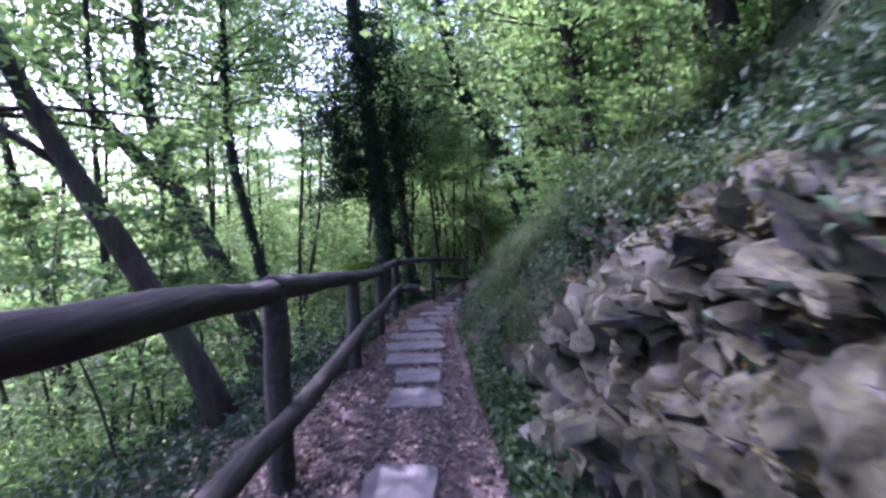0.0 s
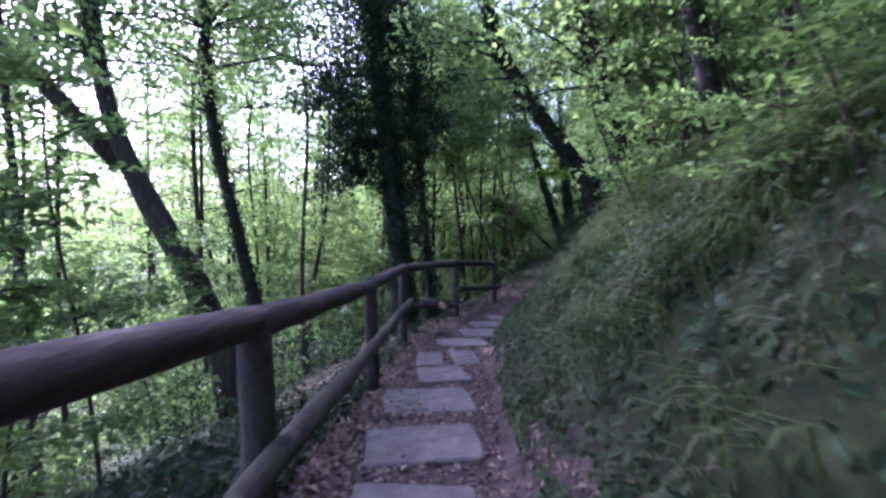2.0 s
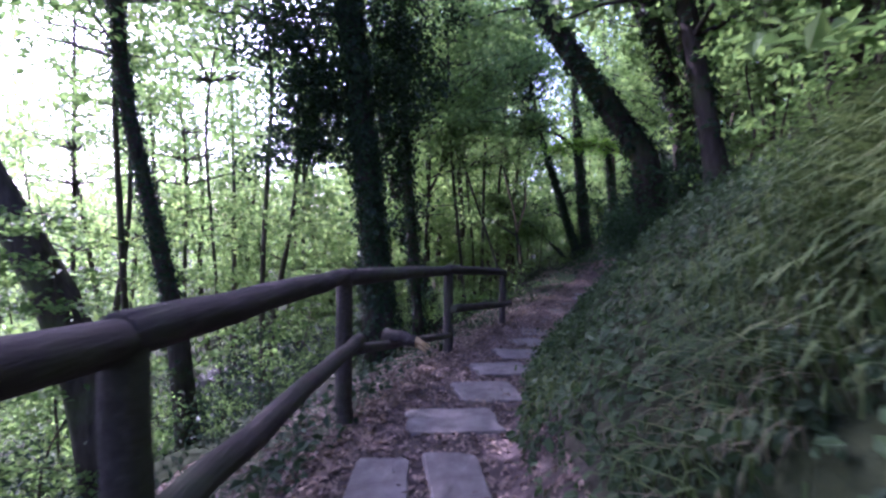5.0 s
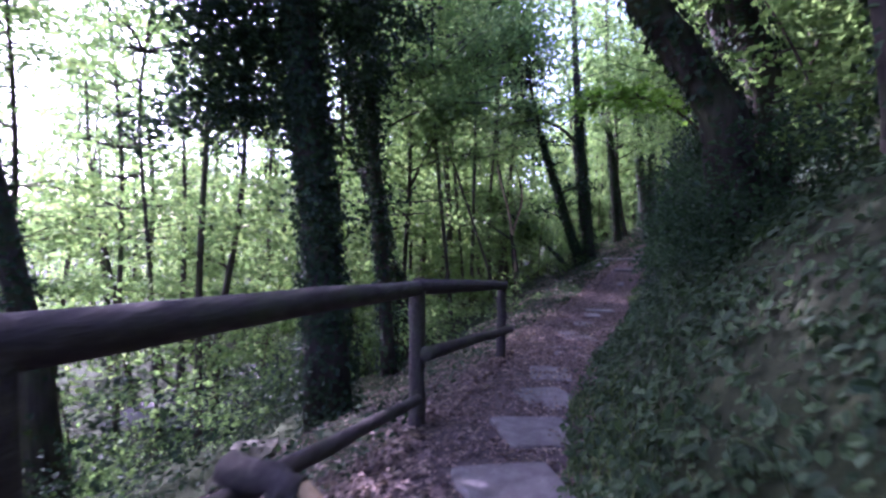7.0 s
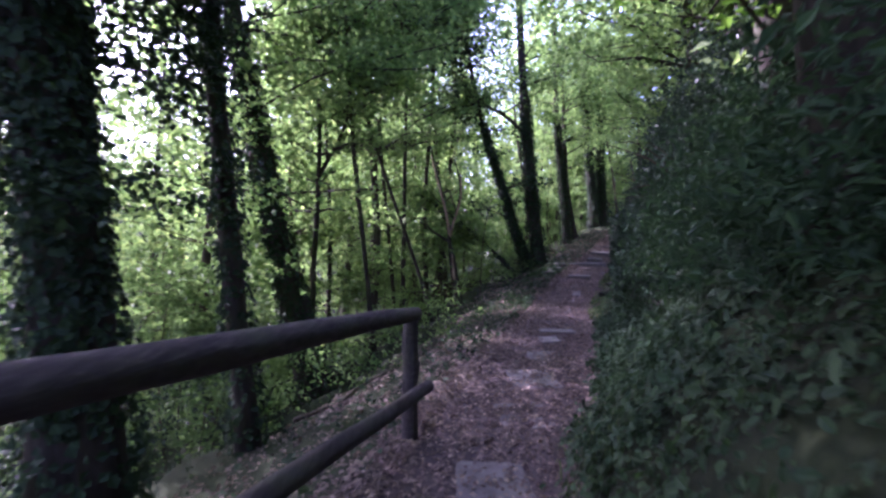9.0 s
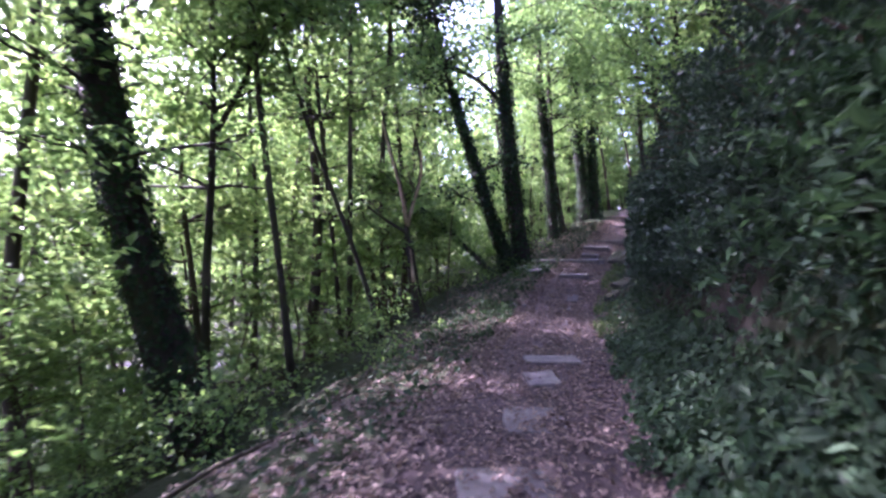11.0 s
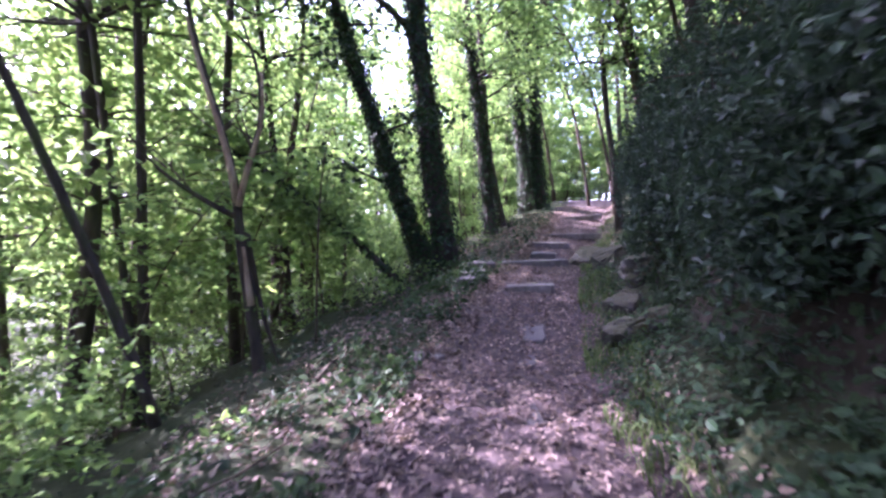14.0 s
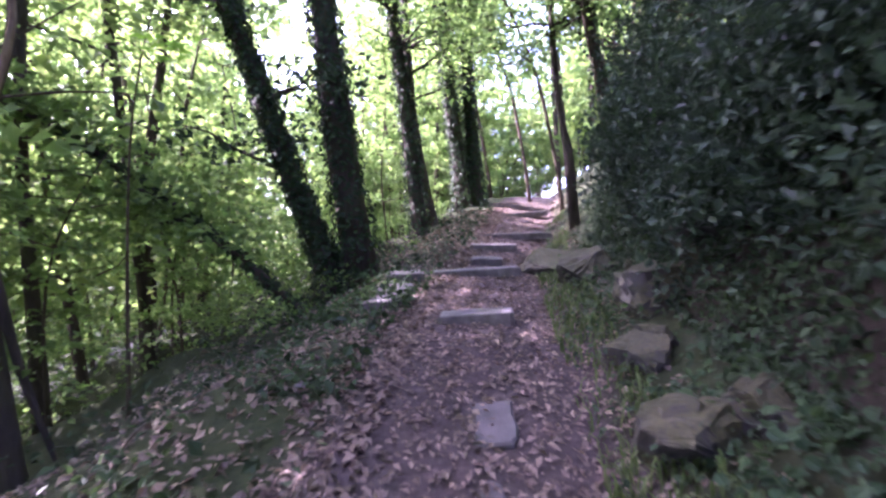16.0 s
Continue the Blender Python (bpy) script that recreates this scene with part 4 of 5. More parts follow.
# shrubs on the downhill slope
c = []
for _ in range(260):
    u, y = -gen.uniform(2.2, 11), gen.uniform(-7, 28)
    if (y < 10 and u > -5) or (y < 4 and gen.random() < 0.6):
        continue
    x, y = place(u, y)
    c.append((float(x), float(y), gz_at(x, y) + gen.uniform(0.2, 0.9)))
stuff("slope_shrubs", leaf_mesh("slope_shrubs", clumps(clumps(c, 7, 0.32, 0.7, gen), 22, 0.15, 0.5, gen), 0.075, 0.6, gen=gen), LEAF_TREE, "leafy shrubs on the downhill slope", "shrub")
c = []
for _ in range(34):
    u, y = -gen.uniform(2.8, 6.5), gen.uniform(2, 13)
    x, y = place(u, y)
    c.append((float(x), float(y), gz_at(x, y) + gen.uniform(0.1, 1.1)))
# the ivy colour here too, darkening the thicket in place of shade
stuff("slope_thicket", leaf_mesh("slope_thicket", clear_of_trail(clumps(clumps(c, 6, 0.3, 0.8, gen), 20, 0.15, 0.6, gen)), 0.08, 0.55, gen=gen), LEAF_IVY, "dark thicket below the railing", "shrub")
c = []
for _ in range(330):
    u, y = -gen.uniform(7, 24), gen.uniform(2, 46)
    if y > 16 and -18 < u < -11:
        continue
    x, y = place(u, y)
    c.append((float(x), float(y), gz_at(x, y) + gen.uniform(0.1, 1.5)))
stuff("valley_shrubs", leaf_mesh("valley_shrubs", clumps(clumps(c, 5, 0.55, 0.6, gen), 14, 0.28, 0.5, gen), 0.16, 0.6, gen=gen), LEAF_TREE, "leafy shrubs on the valley floor", "shrub")
# grass
p, nor, u = scatter(110000, 0.9, 4.4, -4.4, 8.0, gen, 0.8)
p = p[patchy(p, 1.5, -0.1, gen) & (u > 0.85 + 0.7 * gen.random(len(p))) & (p[:, 1] + gen.normal(0, 0.7, len(p)) < 1.0)]
stuff("bank_grass", blade_mesh("bank_grass", p, 0.32, gen, np.array([-0.75, 0.0, -0.15])), GRASS, "long drooping grass on the bank", "grass")
p, nor, u = scatter(7000, 0.7, 3.2, -4.4, 0.6, gen, 1.0)
p = p[patchy(p, 2.2, 0.35, gen)]
stuff("dry_grass", blade_mesh("dry_grass", p, 0.22, gen, np.array([-0.8, 0.0, -0.4]), 0.004), STRAW, "dry straw-coloured grass hanging down the bank", "grass")
p, nor, u = scatter(330, 0.9, 3.0, -2.5, 9.5, gen, 1.0)
c = clumps(p + nor * 0.07, 7, 0.06, 0.4, gen)
stuff("broad_herbs", leaf_mesh("broad_herbs", c, 0.075, 0.7, 0.6, 0.4, 0.4, np.repeat(nor, 7, axis=0), gen, True), LEAF_HERB, "broad-leaved herbs scattered over the grassy bank", "undergrowth")
p, nor, u = scatter(3300, 0.8, 1.75, 6.8, 16.5, gen, 1.0)
aa = u - 0.67 - 0.6 * widen(p[:, 1])
ok = (aa > 0.12) & (aa < 0.86) & (patchy(p, 2.2, -0.5, gen)) & ((p[:, 1] < 13.5) | (gen.random(len(p)) < 0.2))
p, nor = p[ok], nor[ok]
c = clumps(p + np.array([0, 0, 0.09]), 6, 0.06, 0.6, gen)
stuff("bank_foot_herbs", leaf_mesh("bank_foot_herbs", c, 0.05, 0.7, 0.8, 0.2, 0.5, np.repeat(nor, 6, axis=0), gen, True), LEAF_FOOT, "fresh green herbs along the foot of the earth bank", "undergrowth")
p, nor, u = scatter(12000, 0.58, 1.0, -7, 24, gen)
p = p[u > 0.58 + widen(p[:, 1])]
stuff("edge_grass", blade_mesh("edge_grass", p[patchy(p, 2.0, 0.25, gen)], 0.16, gen), GRASS, "short grass tufts at the trail's edge", "grass")

# ivy heads of the thick tree
gen = np.random.default_rng(19)
head = [o for o in scene.objects if o.get("label", "").startswith("thick dark tree")][0]
hp = np.concatenate([gen.normal(0, 1, (70, 3)) * [0.75, 0.7, 0.6] + [-1.1, 7.2, 4.9], gen.normal(0, 1, (26, 3)) * [0.5, 0.5, 0.35] + [-2.2, 7.4, 3.4], gen.normal(0, 1, (26, 3)) * [0.35, 0.5, 0.5] + [-0.1, 7.6, 3.2], gen.normal(0, 1, (16, 3)) * [0.3, 0.3, 0.9] + [-0.8, 7.2, 1.6], gen.normal(0, 1, (9, 3)) * [0.34, 0.3, 0.26] + [-1.8, 7.3, 1.75]])
hp = np.concatenate([hp * [1.0, 1.0, 1.18] + [-0.25, 1.1, 0.0], gen.normal(0, 1, (26, 3)) * [0.32, 0.35, 0.34] + [-2.0, 8.2, 2.9], gen.normal(0, 1, (16, 3)) * [0.3, 0.3, 0.2] + [-2.4, 8.2, 1.8], gen.normal(0, 1, (28, 3)) * [0.45, 0.4, 0.4] + [-1.7, 9.3, 2.6], gen.normal(0, 1, (20, 3)) * [0.4, 0.4, 0.5] + [-0.6, 9.4, 3.4], gen.normal(0, 1, (16, 3)) * [0.3, 0.3, 1.0] + [-0.5, 9.5, 2.4]])
loose(part("ivy_head", leaf_mesh("ivy_head", clumps(hp, 105, 0.2, 0.7, gen) - np.array(head.location), 0.085, 0.5, 0.8, gen=gen), LEAF_IVY, head, "dense dark ivy mass in the crown"))

# dark shrubs hanging over the late bank
gen = np.random.default_rng(17)
c = []
for _ in range(420):
    y = gen.uniform(9.5, 20.0)
    u = 1.45 + abs(gen.normal(0, 0.55)) + 0.2 * math.sin(y * 1.7) + (0.7 if y < 10.8 else 0.3 if y < 12.6 else 0.0)
    x, yy = place(u, y)
    c.append((float(x), float(yy), max(gz_at(x, yy) - 0.1, float(level(y)) + 1.15 + 0.25 * math.sin(y * 2.9)) + gen.uniform(0.0, 1.9) ** 1.2 * min(1.0, max(0.3, (u - 1.2) / 1.0))))
over = thing("overhanging_shrub", (7.6, 15.2, gz_at(7.6, 15.2)), "dark evergreen shrub hanging over the earth bank", "shrub")
part("leaves", leaf_mesh("leaves", clear_of_trail(clumps(clumps(c, 9, 0.24, 0.7, gen), 24, 0.11, 0.6, gen)) - np.array(over.location), 0.066, 0.5, 0.6, gen=gen), LEAF_SHRUB, over)
tw = []
for _ in range(90):
    y = gen.uniform(9.5, 19.5)
    x, yy = place(2.3, y)
    a = np.array([float(x), float(yy), gz_at(x, yy)])
    b = a + np.array([-gen.uniform(0.3, 1.1), gen.normal(0, 0.4), gen.uniform(0.2, 1.0)])
    tw.append(tube(curve_points([a, (a + b) / 2 + [0, 0, 0.25], b], 6), [0.018, 0.016, 0.013, 0.01, 0.008, 0.005], 5, caps=False))
v, f = joined(tw)
loose(part("branchwork", mesh_of("branchwork", rel(v, over.location), f), TWIG, over))
c = []
for _ in range(120):
    y = gen.uniform(5.5, 10)
    x, yy = place(1.7 + abs(gen.normal(0, 0.6)), y)
    c.append((float(x), float(yy), gz_at(x, yy) + gen.uniform(0.1, 1.0)))
over2 = thing("bank_shrub", (3.6, 7.6, gz_at(3.6, 7.6)), "dark shrub on the steep bank", "shrub")
part("leaves", leaf_mesh("leaves", clear_of_trail(clumps(clumps(c, 7, 0.25, 0.6, gen), 18, 0.12, 0.5, gen)) - np.array(over2.location), 0.08, 0.55, 0.45, gen=gen), LEAF_FOOT, over2)
spray, tips = limbs_and_tips(curve_points([(4.2, 7.4, 1.2), (3.6, 7.2, 1.6), (3.0, 7.0, 1.75), (2.5, 6.9, 1.6)], 8), gen, 12, 0.6, 0.2, 0.1, 0.01)
v, f = joined(spray + [tube(curve_points([(4.4, 7.5, 1.0), (3.6, 7.2, 1.6), (3.0, 7.0, 1.75), (2.5, 6.9, 1.6)], 8), [0.022, 0.02, 0.018, 0.015, 0.012, 0.01, 0.007, 0.004], 6)])
part("branch", mesh_of("branch", rel(v, over2.location), f), TWIG, over2)
part("sunlit_leaves", leaf_mesh("sunlit_leaves", clear_of_trail(clumps(tips, 7, 0.13, 0.3, gen)) - np.array(over2.location), 0.11, 0.8, 0.55, gen=gen), LEAF_BRIGHT, over2, "bright green leaves on a spray over the trail")

# a sapling with a bright spray of leaves
z0 = gz_at(4.35, 19.6)
sap = thing("sapling", (4.35, 19.6, z0), "slim sapling with a spray of bright yellow-green leaves", "sapling")
stem = curve_points([(0, 0, -0.1), (0.05, -0.1, 1.6), (0.15, -0.3, 2.8), (0.35, -0.55, 3.35)], 10)
v, f = tube(stem, [0.022 - 0.0018 * i for i in range(10)], 6)
part("stem", mesh_of("stem", v, f), TWIG, sap, smooth=True)
pts = np.array([0.41, -0.6, 1.13 - z0]) + gen.normal(0, 1, (24, 3)) * [0.15, 0.14, 0.06]
loose(part("spray", leaf_mesh("spray", pts, 0.13, 0.85, 0.6, gen=gen), LEAF_BRIGHT, sap, "bright yellow-green leaves"))

# ---- rock outcrop ----
def rock_mesh(name, size, gen, rounding=0.28):
    """A bedded block: a box cut finely, pushed about in layers."""
    bm = bmesh.new()
    bmesh.ops.create_cube(bm, size=1.0)
    bmesh.ops.subdivide_edges(bm, edges=bm.edges[:], cuts=7, use_grid_fill=True)
    o = Vector(gen.uniform(-50, 50, 3))
    for v in bm.verts:
        c = v.co.copy()
        c = c.lerp(c.normalized() * 0.62, rounding)
        p = Vector((c.x * size[0], c.y * size[1], c.z * size[2]))
        lay = noise.noise(Vector((o.x, o.y, round(c.z * 7) * 1.7))) * 0.12
        n = noise.noise_vector(p * 2.6 + o) * 0.06 + noise.noise_vector(p * 9 + o) * 0.022 + noise.noise_vector(p * 26 + o) * 0.007
        out = Vector((c.x, c.y, 0)).normalized() * lay if abs(c.z) < 0.45 else Vector()
        v.co = p + n + out
    me = bpy.data.meshes.new(name)
    bm.to_mesh(me)
    bm.free()
    return me


def broken_block(name, size, gen, chips=15, cuts=3):
    """An angular block split along its beds: the hull of a few corners, cut finely and roughened."""
    bm = bmesh.new()
    for _ in range(chips):
        c = gen.uniform(-0.5, 0.5, 3)
        c[int(gen.integers(0, 3))] = float(gen.choice([-0.5, 0.5]))
        bm.verts.new((c[0] * size[0], c[1] * size[1], c[2] * size[2]))
    hull = bmesh.ops.convex_hull(bm, input=bm.verts[:])
    bmesh.ops.delete(bm, geom=list({e for e in hull["geom_interior"] + hull["geom_unused"] if isinstance(e, bmesh.types.BMVert)}), context="VERTS")
    bmesh.ops.subdivide_edges(bm, edges=bm.edges[:], cuts=cuts, use_grid_fill=True)
    o = Vector(gen.uniform(-50, 50, 3))
    for v in bm.verts:
        p = v.co
        bed = noise.noise(Vector((o.x + p.x * 0.9, o.y + p.y * 0.9, round(p.z * 44) * 0.83)))
        v.co = p * (1 + 0.2 * bed) + noise.noise_vector(p * 5 + o) * 0.03 + noise.noise_vector(p * 17 + o) * 0.014
    me = bpy.data.meshes.new(name)
    bm.to_mesh(me)
    bm.free()
    return me


gen = np.random.default_rng(44)
outcrop = thing("rock_outcrop", (1.5, -5.5, gz_at(1.5, -5.5)), "layered grey slate outcrop with yellow-green moss", "rock")
base = np.array(outcrop.location)
moss_points, moss_normals = [], []
for row in range(15):
    for col in range(19):
        k = (row + gen.uniform(0, 0.9)) / 15
        y = -9.2 + (col + gen.uniform(0.1, 0.9) + 0.5 * (row % 2)) * 0.285
        top = 1.45 * (1 - float(step01(y, -5.0, -3.6)) * 0.55)
        h = 0.02 + top * k
        jut = gen.normal(0, 0.085)
        uu = 1.03 + 0.46 * k + jut + 0.10 * math.sin(y * 2.9 + row * 0.8)
        x, yy = place(uu + 0.08, y)
        big = gen.random() < 0.07
        sz = (gen.uniform(0.26, 0.38), gen.uniform(0.4, 0.6) if big else gen.uniform(0.2, 0.42), gen.uniform(0.2, 0.32) if big else gen.uniform(0.05, 0.15))
        mossy = gen.random() < 0.35 + 0.6 * k or y > -5.2
        ob = part("rock", broken_block("rock", sz, gen), ROCK_MOSS if mossy else ROCK, outcrop)
        m = Matrix.Translation(Vector((float(x), float(yy), float(level(y)) + h)) - Vector(base)) @ pose(0, 0, 0, 30 + gen.normal(0, 7), gen.normal(-12, 7), gen.normal(4, 12))
        ob.matrix_basis = m
        if mossy:
            for v in ob.data.vertices:
                n = m.to_3x3() @ v.normal
                if n.z > -0.05 and n.x < 0.5:
                    moss_points.append(m @ v.co + Vector(base))
                    moss_normals.append(n)
chips, chip_v, chip_f = [broken_block("chip", (0.3, 0.34, 0.075), gen, 12, 2) for _ in range(8)], [], []
count = 0
for _ in range(620):
    y, k = gen.uniform(-9.2, -4.0), gen.random()
    top = 1.45 * (1 - float(step01(y, -5.0, -3.6)) * 0.55)
    x, yy = place(1.02 + 0.46 * k + gen.normal(0, 0.05) + 0.10 * math.sin(y * 2.9 + k * 12), y)
    m = pose(float(x), float(yy), float(level(y)) + 0.02 + top * k, 30 + gen.normal(0, 9), gen.normal(-12, 10), gen.normal(4, 25)) @ Matrix.Scale(gen.uniform(0.35, 1.0), 4)
    me = chips[int(gen.integers(0, 8))]
    chip_v += [tuple(m @ v.co) for v in me.vertices]
    chip_f += [tuple(i + count for i in q.vertices) for q in me.polygons]
    count = len(chip_v)
stuff("rock_chips", mesh_of("rock_chips", chip_v, chip_f), ROCK, "thin splintered slate plates on the outcrop", "rock")
mp, mn = np.array(moss_points), np.array(moss_normals)
pick = gen.integers(0, len(mp), 70000)
mp, mn = mp[pick] + gen.normal(0, 0.016, (len(pick), 3)), mn[pick]
ok = waves(mp[:, 1] * 1.0, mp[:, 2] * 1.4, 4.2) + gen.normal(0, 0.3, len(mp)) > -0.15
MOSS = leaf_material("moss_shoot", [(0.0, (0.02, 0.02, 0.006)), (0.6, (0.052, 0.048, 0.012)), (1.0, (0.095, 0.08, 0.02))], 0.2, 0.9)
stuff("rock_moss", leaf_mesh("rock_moss", mp[ok], 0.022, 0.5, 0.6, 0, 0.5, mn[ok], gen), MOSS, "ochre-green moss cushions on the slate outcrop", "moss")
for _ in range(20):
    y = gen.uniform(15.6, 19.6)
    u = gen.uniform(1.02, 1.7)
    x, y = (float(v) for v in place(u, y))
    w = gen.uniform(0.12, 0.28)
    s = (w, w * gen.uniform(0.8, 1.3), w * gen.uniform(0.6, 0.9))
    ob = part("stone", broken_block("stone", (0.5, 0.5 * s[1] / w, 0.5 * s[2] / w), gen, 26), ROCK_MOSS)
    ob.matrix_basis = pose(x, y, gz_at(x, y) + s[2] * 0.05, gen.normal(0, 14), gen.normal(-10, 14), gen.uniform(0, 180)) @ Matrix.Scale(w / 0.5, 4)
    tagged(ob, "moss-covered stone bedded in the bank beside the trail", "stone", "mossy stones")
for x, y, w, h in ((9.5, 20.5, 0.75, 0.42), (8.75, 18.75, 0.6, 0.4), (8.15, 17.4, 0.5, 0.42), (7.0, 16.15, 0.36, 0.3), (8.2, 16.9, 0.4, 0.4), (7.55, 16.9, 0.3, 0.26)):
    ob = part("stone", broken_block("stone", (0.55, 0.75, 0.5), gen, 30), ROCK_MOSS)
    ob.matrix_basis = pose(x, y, gz_at(x, y) + h * 0.12, gen.normal(0, 8), gen.normal(-8, 8), gen.uniform(-40, 10)) @ Matrix.Diagonal((w / 0.6, w / 0.6, h / 0.5, 1))
    tagged(ob, "large moss-covered stone at the foot of the bank", "stone", "mossy stones")
slab = part("stone", broken_block("stone", (0.95, 0.65, 0.3), gen, 24), ROCK_MOSS)
slab.matrix_basis = pose(-1.4, 7.0, gz_at(-1.4, 7.0) + 0.03, 4, -14, 25)
tagged(slab, "flat grey stone lying on the slope below the railing", "stone")
# a small white bit of litter at the trail's edge, modelled as a stone
pale = part("stone", rock_mesh("stone", (0.10, 0.08, 0.07), gen), stone_material("white_litter", [(0.3, (0.4, 0.39, 0.38)), (0.7, (0.62, 0.6, 0.58))], -0.8), smooth=True)
pale.matrix_basis = pose(5.78, 13.7, gz_at(5.78, 13.7) + 0.03, 10, 5, 40)
tagged(pale, "small white bit of litter, shaped as a stone, among ground ivy", "stone")
for x, y, w in ((5.35, 16.5, 0.085), (5.17, 16.58, 0.12), (5.55, 17.6, 0.06)):
    ob = part("stone", broken_block("stone", (0.5, 0.55, 0.4), gen, 24), FLAG)
    ob.matrix_basis = pose(x, y, gz_at(x, y) + w * 0.2, gen.normal(0, 10), gen.normal(0, 10), gen.uniform(0, 180)) @ Matrix.Scale(w / 0.5, 4)
    tagged(ob, "grey stone lying at the trail's downhill edge", "stone", "verge stones")
# creepers hanging over the outcrop
c = []
for _ in range(230):
    y, k = gen.uniform(-8.8, -3.6), 0.55 + 0.55 * gen.random()
    x, yy = place(0.98 + 0.55 * k + 0.10 * math.sin(y * 2.9) - abs(gen.normal(0, 0.05)), y)
    if waves(x, k * 3, 2.6) + 1.7 * k > 1.35 or y > -4.2:
        c.append((float(x), float(yy), float(level(y)) + 0.1 + 1.45 * k))
stuff("rock_creeper", leaf_mesh("rock_creeper", clumps(c, 52, 0.13, 1.0, gen), 0.042, 0.45, 0.75, gen=gen), LEAF_GROUND, "green creepers hanging over the slate outcrop", "undergrowth")
g0 = clumps([(float(place(1.62, y)[0]), y, float(level(y)) + 1.5) for y in np.linspace(-8.8, -3.8, 60)], 60, 0.16, 0.5, gen)
stuff("rock_top_grass", blade_mesh("rock_top_grass", g0[g0[:, 1] > -5.6], 0.26, gen, np.array([-0.8, 0.0, -0.3])), GRASS, "long grass drooping over the top of the rock", "grass")
# ivy on top of the outcrop
p, nor, u = scatter(52000, 1.15, 3.6, -9, -3.2, gen, 1.5)
p = p[patchy(p, 1.6, -0.3, gen) & (gen.random(len(p)) < (p[:, 2] - level(p[:, 1]) - 0.9) * 0.8)]
p[:, 0] -= np.abs(gen.normal(0, 0.1, len(p)))
stuff("outcrop_herbs", leaf_mesh("outcrop_herbs", p + gen.normal(0, 0.05, p.shape), 0.06, 0.55, 0.7, gen=gen), LEAF_IVY, "ivy and herbs on top of the rock outcrop", "undergrowth")
p, nor, u = scatter(9000, 0.6, 0.9, -8, -3, gen)
stuff("outcrop_foot_herbs", leaf_mesh("outcrop_foot_herbs", p + np.abs(gen.normal(0, 0.06, p.shape)) * [0.3, 0.3, 1], 0.06, 0.6, 0.7, gen=gen)  , LEAF_HERB, "small green plants at the foot of the rock", "undergrowth")

# ---- stream far below ----
sy = np.linspace(18, 46, 40)
sx, _ = place(-14.0 + 1.2 * np.sin(sy * 0.35), sy)
sz = np.maximum(ground_z(sx - 1.9, sy), ground_z(sx + 1.9, sy))
wv = [(float(a) + o, float(b), float(z) + 0.06) for a, b, z in zip(sx, sy, sz) for o in (-1.9, 1.9)]
stream = part("water", mesh_of("water", wv, [(2 * i, 2 * i + 1, 2 * i + 3, 2 * i + 2) for i in range(39)]), WATER)
tagged(stream, "shallow grey stream in the valley below", "stream", kind="structure")

# ---- fallen branches ----
for pts, r in (([(0.3, 10.6, 0), (1.2, 11.6, 0), (2.0, 12.8, 0), (2.6, 14.0, 0)], 0.028), ([(2.0, 13.6, 0), (2.5, 14.6, 0), (2.9, 15.2, 0)], 0.018), ([(4.3, 16.6, 0), (4.6, 17.4, 0), (4.7, 18.2, 0)], 0.02), ([(3.2, 13.6, 0), (3.5, 14.6, 0), (4.1, 15.3, 0)], 0.015)):
    c = curve_points(pts, 12)
    c[:, 2] = ground_z(c[:, 0], c[:, 1]) + r * 0.8 + 0.04
    v, f = tube(c, [r * (1 - 0.6 * i / 11) for i in range(12)], 7, 0.3)
    tagged(part("fallen_branch", mesh_of("fallen_branch", v, f), TWIG, smooth=True), "bare fallen branch lying on the slope", "branch", "fallen branches")

# ---- leaf litter ----
gen = np.random.default_rng(23)
p, nor, u = scatter(50000, -0.9, 1.15, -8.5, 27, gen)
ok = (u < 0.8 + widen(p[:, 1])) | ((p[:, 1] > 13) & (gen.random(len(p)) < 0.6))
p, nor = p[ok], nor[ok]
p[:, 2] += gen.uniform(0.003, 0.02, len(p))
stuff("leaf_litter", leaf_mesh("leaf_litter", p, 0.047, 0.72, 0.6, 0, 0.5, nor, gen), LITTER, "brown dead leaves strewn over the trail", "leaf litter")
p, nor, u = scatter(26000, 0.5, 3.2, -8, 26, gen, 1.5)
p[:, 0] = 2 * line_x(p[:, 1]) - p[:, 0]
p[:, 2] = ground_z(p[:, 0], p[:, 1]) + gen.uniform(0.003, 0.03, len(p))
stuff("slope_litter", leaf_mesh("slope_litter", p, 0.06, 0.7, 0.6, 0, 0.5, gen=gen), LITTER, "dead leaves on the downhill verge", "leaf litter")

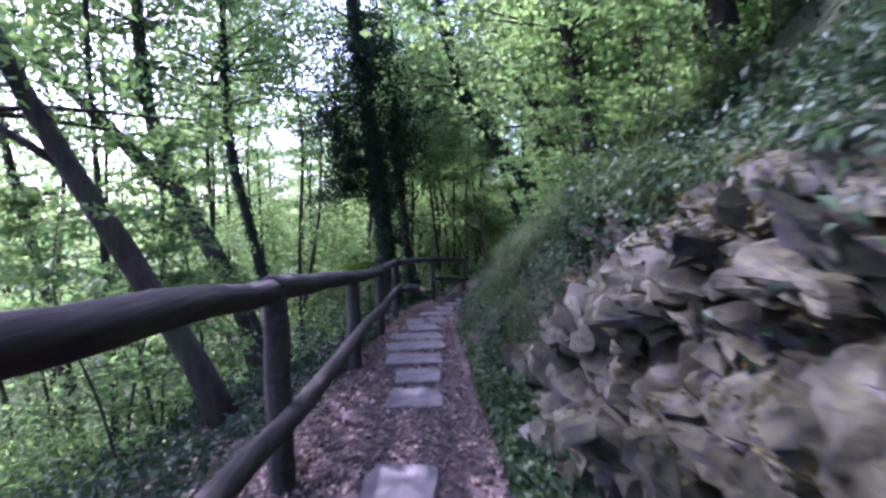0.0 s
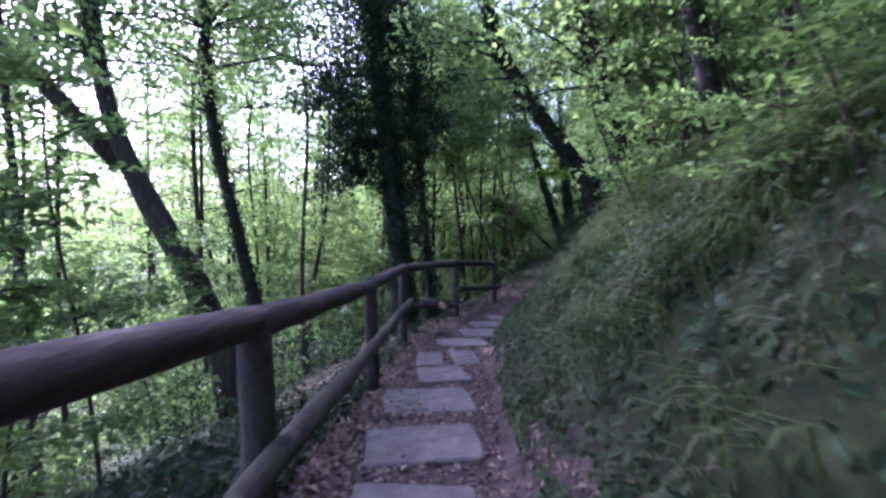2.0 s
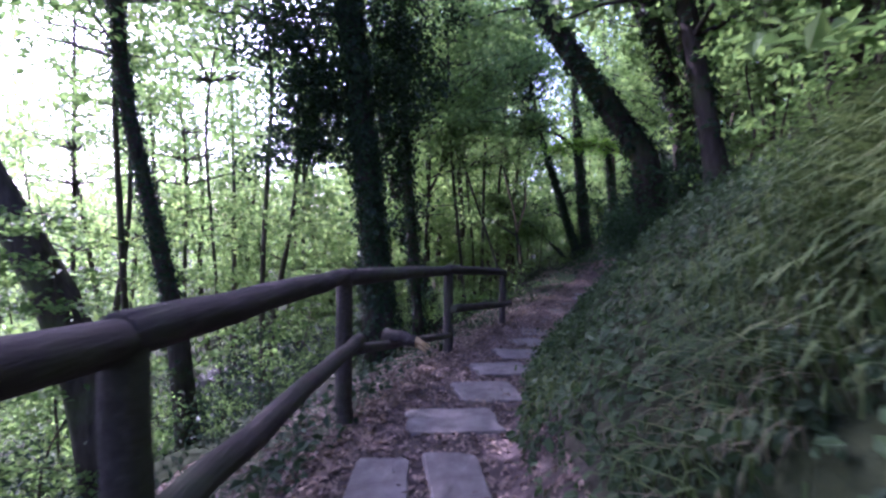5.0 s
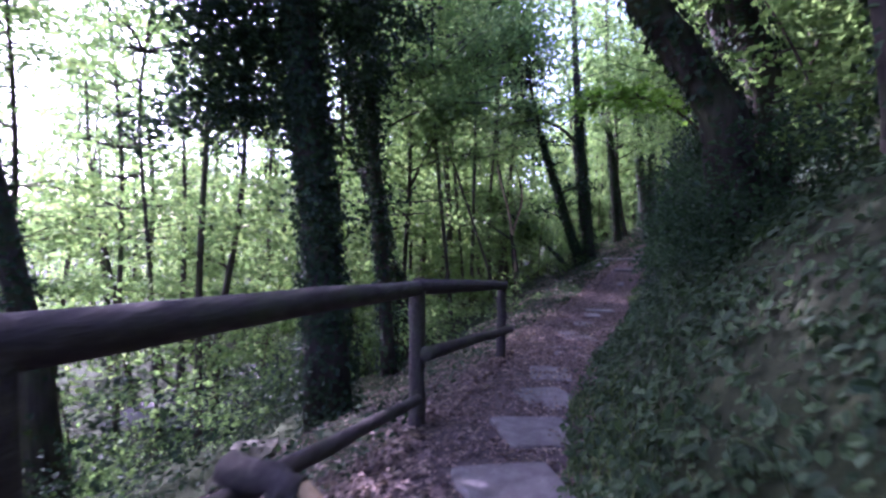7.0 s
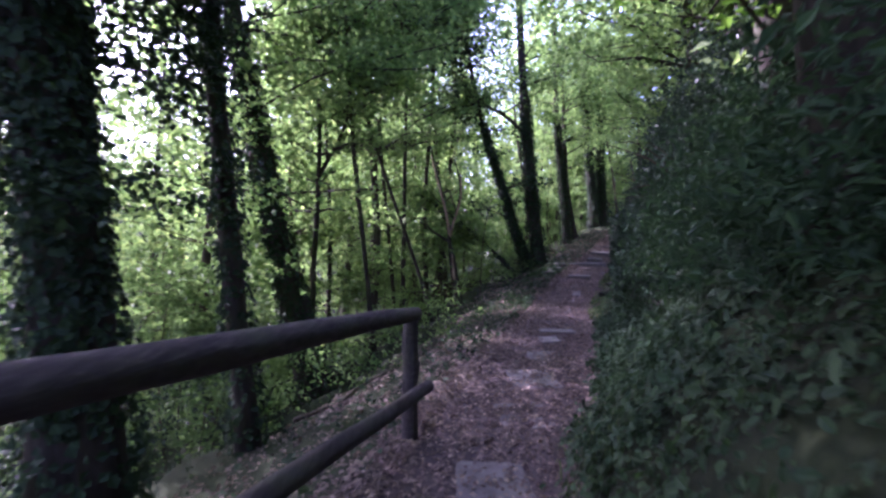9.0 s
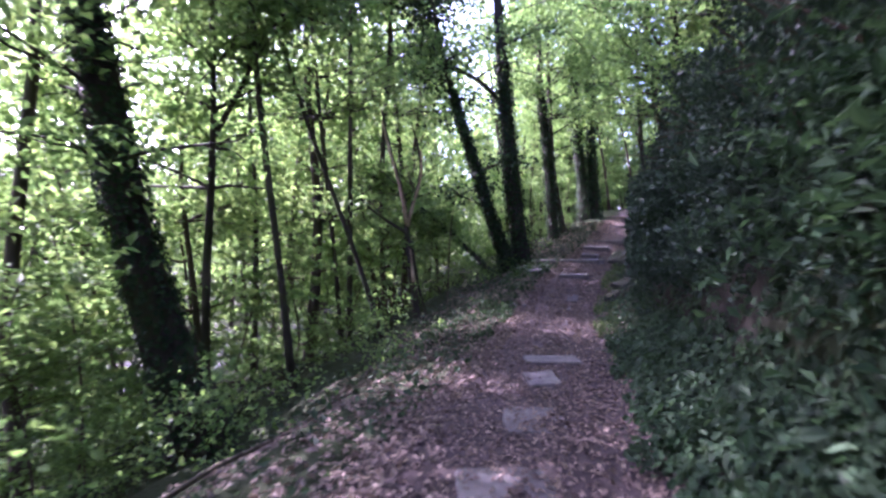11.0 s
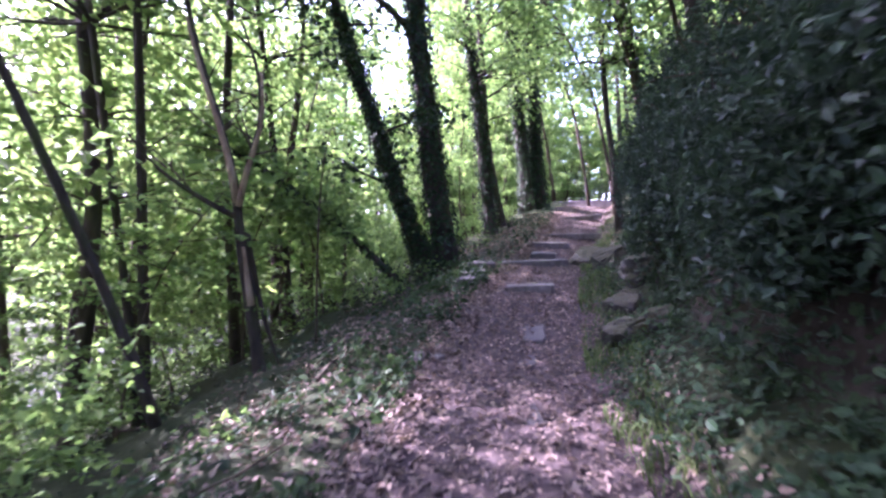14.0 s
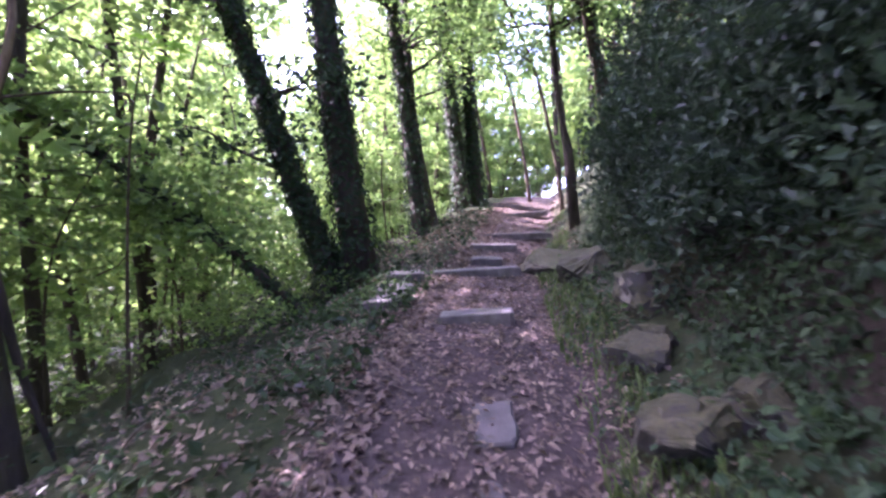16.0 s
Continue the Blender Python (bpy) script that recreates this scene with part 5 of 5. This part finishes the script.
# ---- flagstones and steps of the trail (x, y, width, length, turn) ----
FLAGS = [
    (0.40, -7.3, 0.46, 0.42, 4), (0.44, -6.35, 0.50, 0.5, -5),
    (0.41, -5.38, 0.39, 0.43, -3), (0.45, -3.95, 0.44, 0.45, 1), (0.45, -3.3, 0.44, 0.42, 1), (0.39, -2.58, 0.61, 0.46, 4), (0.38, -1.75, 0.72, 0.62, 5), (0.33, -0.55, 0.80, 0.85, 6),
    (0.43, 0.5, 0.55, 0.6, 12), (0.26, 1.3, 0.34, 0.7, 4), (0.70, 1.38, 0.36, 0.75, 8), (0.68, 2.45, 0.72, 0.55, 7), (1.0, 3.35, 0.62, 0.66, 9), (1.24, 4.32, 0.64, 0.6, 10),
    (1.6, 5.35, 0.66, 0.75, 8), (1.94, 6.5, 0.58, 0.75, 10), (2.2, 7.6, 0.52, 0.7, -3), (2.8, 9.0, 0.52, 0.72, -4), (3.25, 10.2, 0.58, 0.8, -6), (3.8, 11.4, 0.5, 0.6, -14),
]


def flagstone(w, l, h, gen):
    bm = bmesh.new()
    n = 16
    cor = [(sx * w / 2 * (1 + gen.normal(0, 0.05)), sy * l / 2 * (1 + gen.normal(0, 0.05))) for sx, sy in ((-1, -1), (1, -1), (1, 1), (-1, 1))]
    ring = []
    for c in range(4):
        a, b = cor[c], cor[(c + 1) % 4]
        for f in (0.06, 0.35, 0.65, 0.94):
            ring.append((a[0] + (b[0] - a[0]) * f + gen.normal(0, 0.008), a[1] + (b[1] - a[1]) * f + gen.normal(0, 0.008)))
    lo = [bm.verts.new((x * 1.01, y * 1.01, -0.08)) for x, y in ring]
    hi = [bm.verts.new((x, y, h - 0.012 + gen.normal(0, 0.002))) for x, y in ring]
    top = [bm.verts.new((x * 0.955, y * 0.955, h + gen.normal(0, 0.003))) for x, y in ring]
    mid = bm.verts.new((0, 0, h - 0.004))
    for i in range(n):
        j = (i + 1) % n
        bm.faces.new((lo[i], lo[j], hi[j], hi[i]))
        bm.faces.new((hi[i], hi[j], top[j], top[i]))
        bm.faces.new((top[i], top[j], mid))
    me = bpy.data.meshes.new("flagstone")
    bm.to_mesh(me)
    bm.free()
    return me


gen = np.random.default_rng(71)
for x, y, w, l, turn in FLAGS:
    ob = part("flagstone", flagstone(w, l, 0.035, gen), FLAG, ground)
    dz = math.degrees(math.atan(float(level(y + 0.3) - level(y - 0.3)) / 0.6))
    ob.matrix_basis = pose(x, y, gz_at(x, y) + (-0.002 if y < 4.5 else -0.012 if y < 6.8 else -0.030), dz * 0.75, gen.normal(0, 1.2), turn)
STEPS = [(4.67, 13.29, 0.66, 0.34, -8), (4.25, 12.5, 0.34, 0.5, -10), (5.17, 14.53, 0.46, 0.38, -14), (5.52, 15.37, 0.44, 0.42, -18), (6.0, 16.4, 0.45, 0.33, -22), (6.33, 16.95, 0.52, 0.38, -25),
         (7.13, 18.34, 0.66, 0.26, -28), (8.4, 20.7, 1.25, 0.30, -24), (7.4, 20.92, 0.45, 0.5, -20), (7.03, 20.21, 0.44, 0.6, -15), (6.7, 19.51, 0.32, 0.6, -35), (8.96, 21.4, 0.5, 0.5, -30), (9.6, 22.3, 0.8, 0.5, -30), (10.5, 23.1, 1.5, 0.3, -30), (12.0, 25.0, 1.3, 0.3, -35)]
for x, y, w, l, turn in STEPS:
    ob = part("step_stone", flagstone(w, l, 0.05, gen), FLAG if w > 0.6 or y < 13 else FLAG_DARK, ground)
    ob.matrix_basis = pose(x, y, gz_at(x, y) + (0.035 if y > 18 else -0.02 if w > 0.6 or y < 13 else -0.058), 3 if y > 18 else math.degrees(math.atan(float(level(y + 0.3) - level(y - 0.3)) / 0.6)) * 0.9, gen.normal(0, 2), turn)
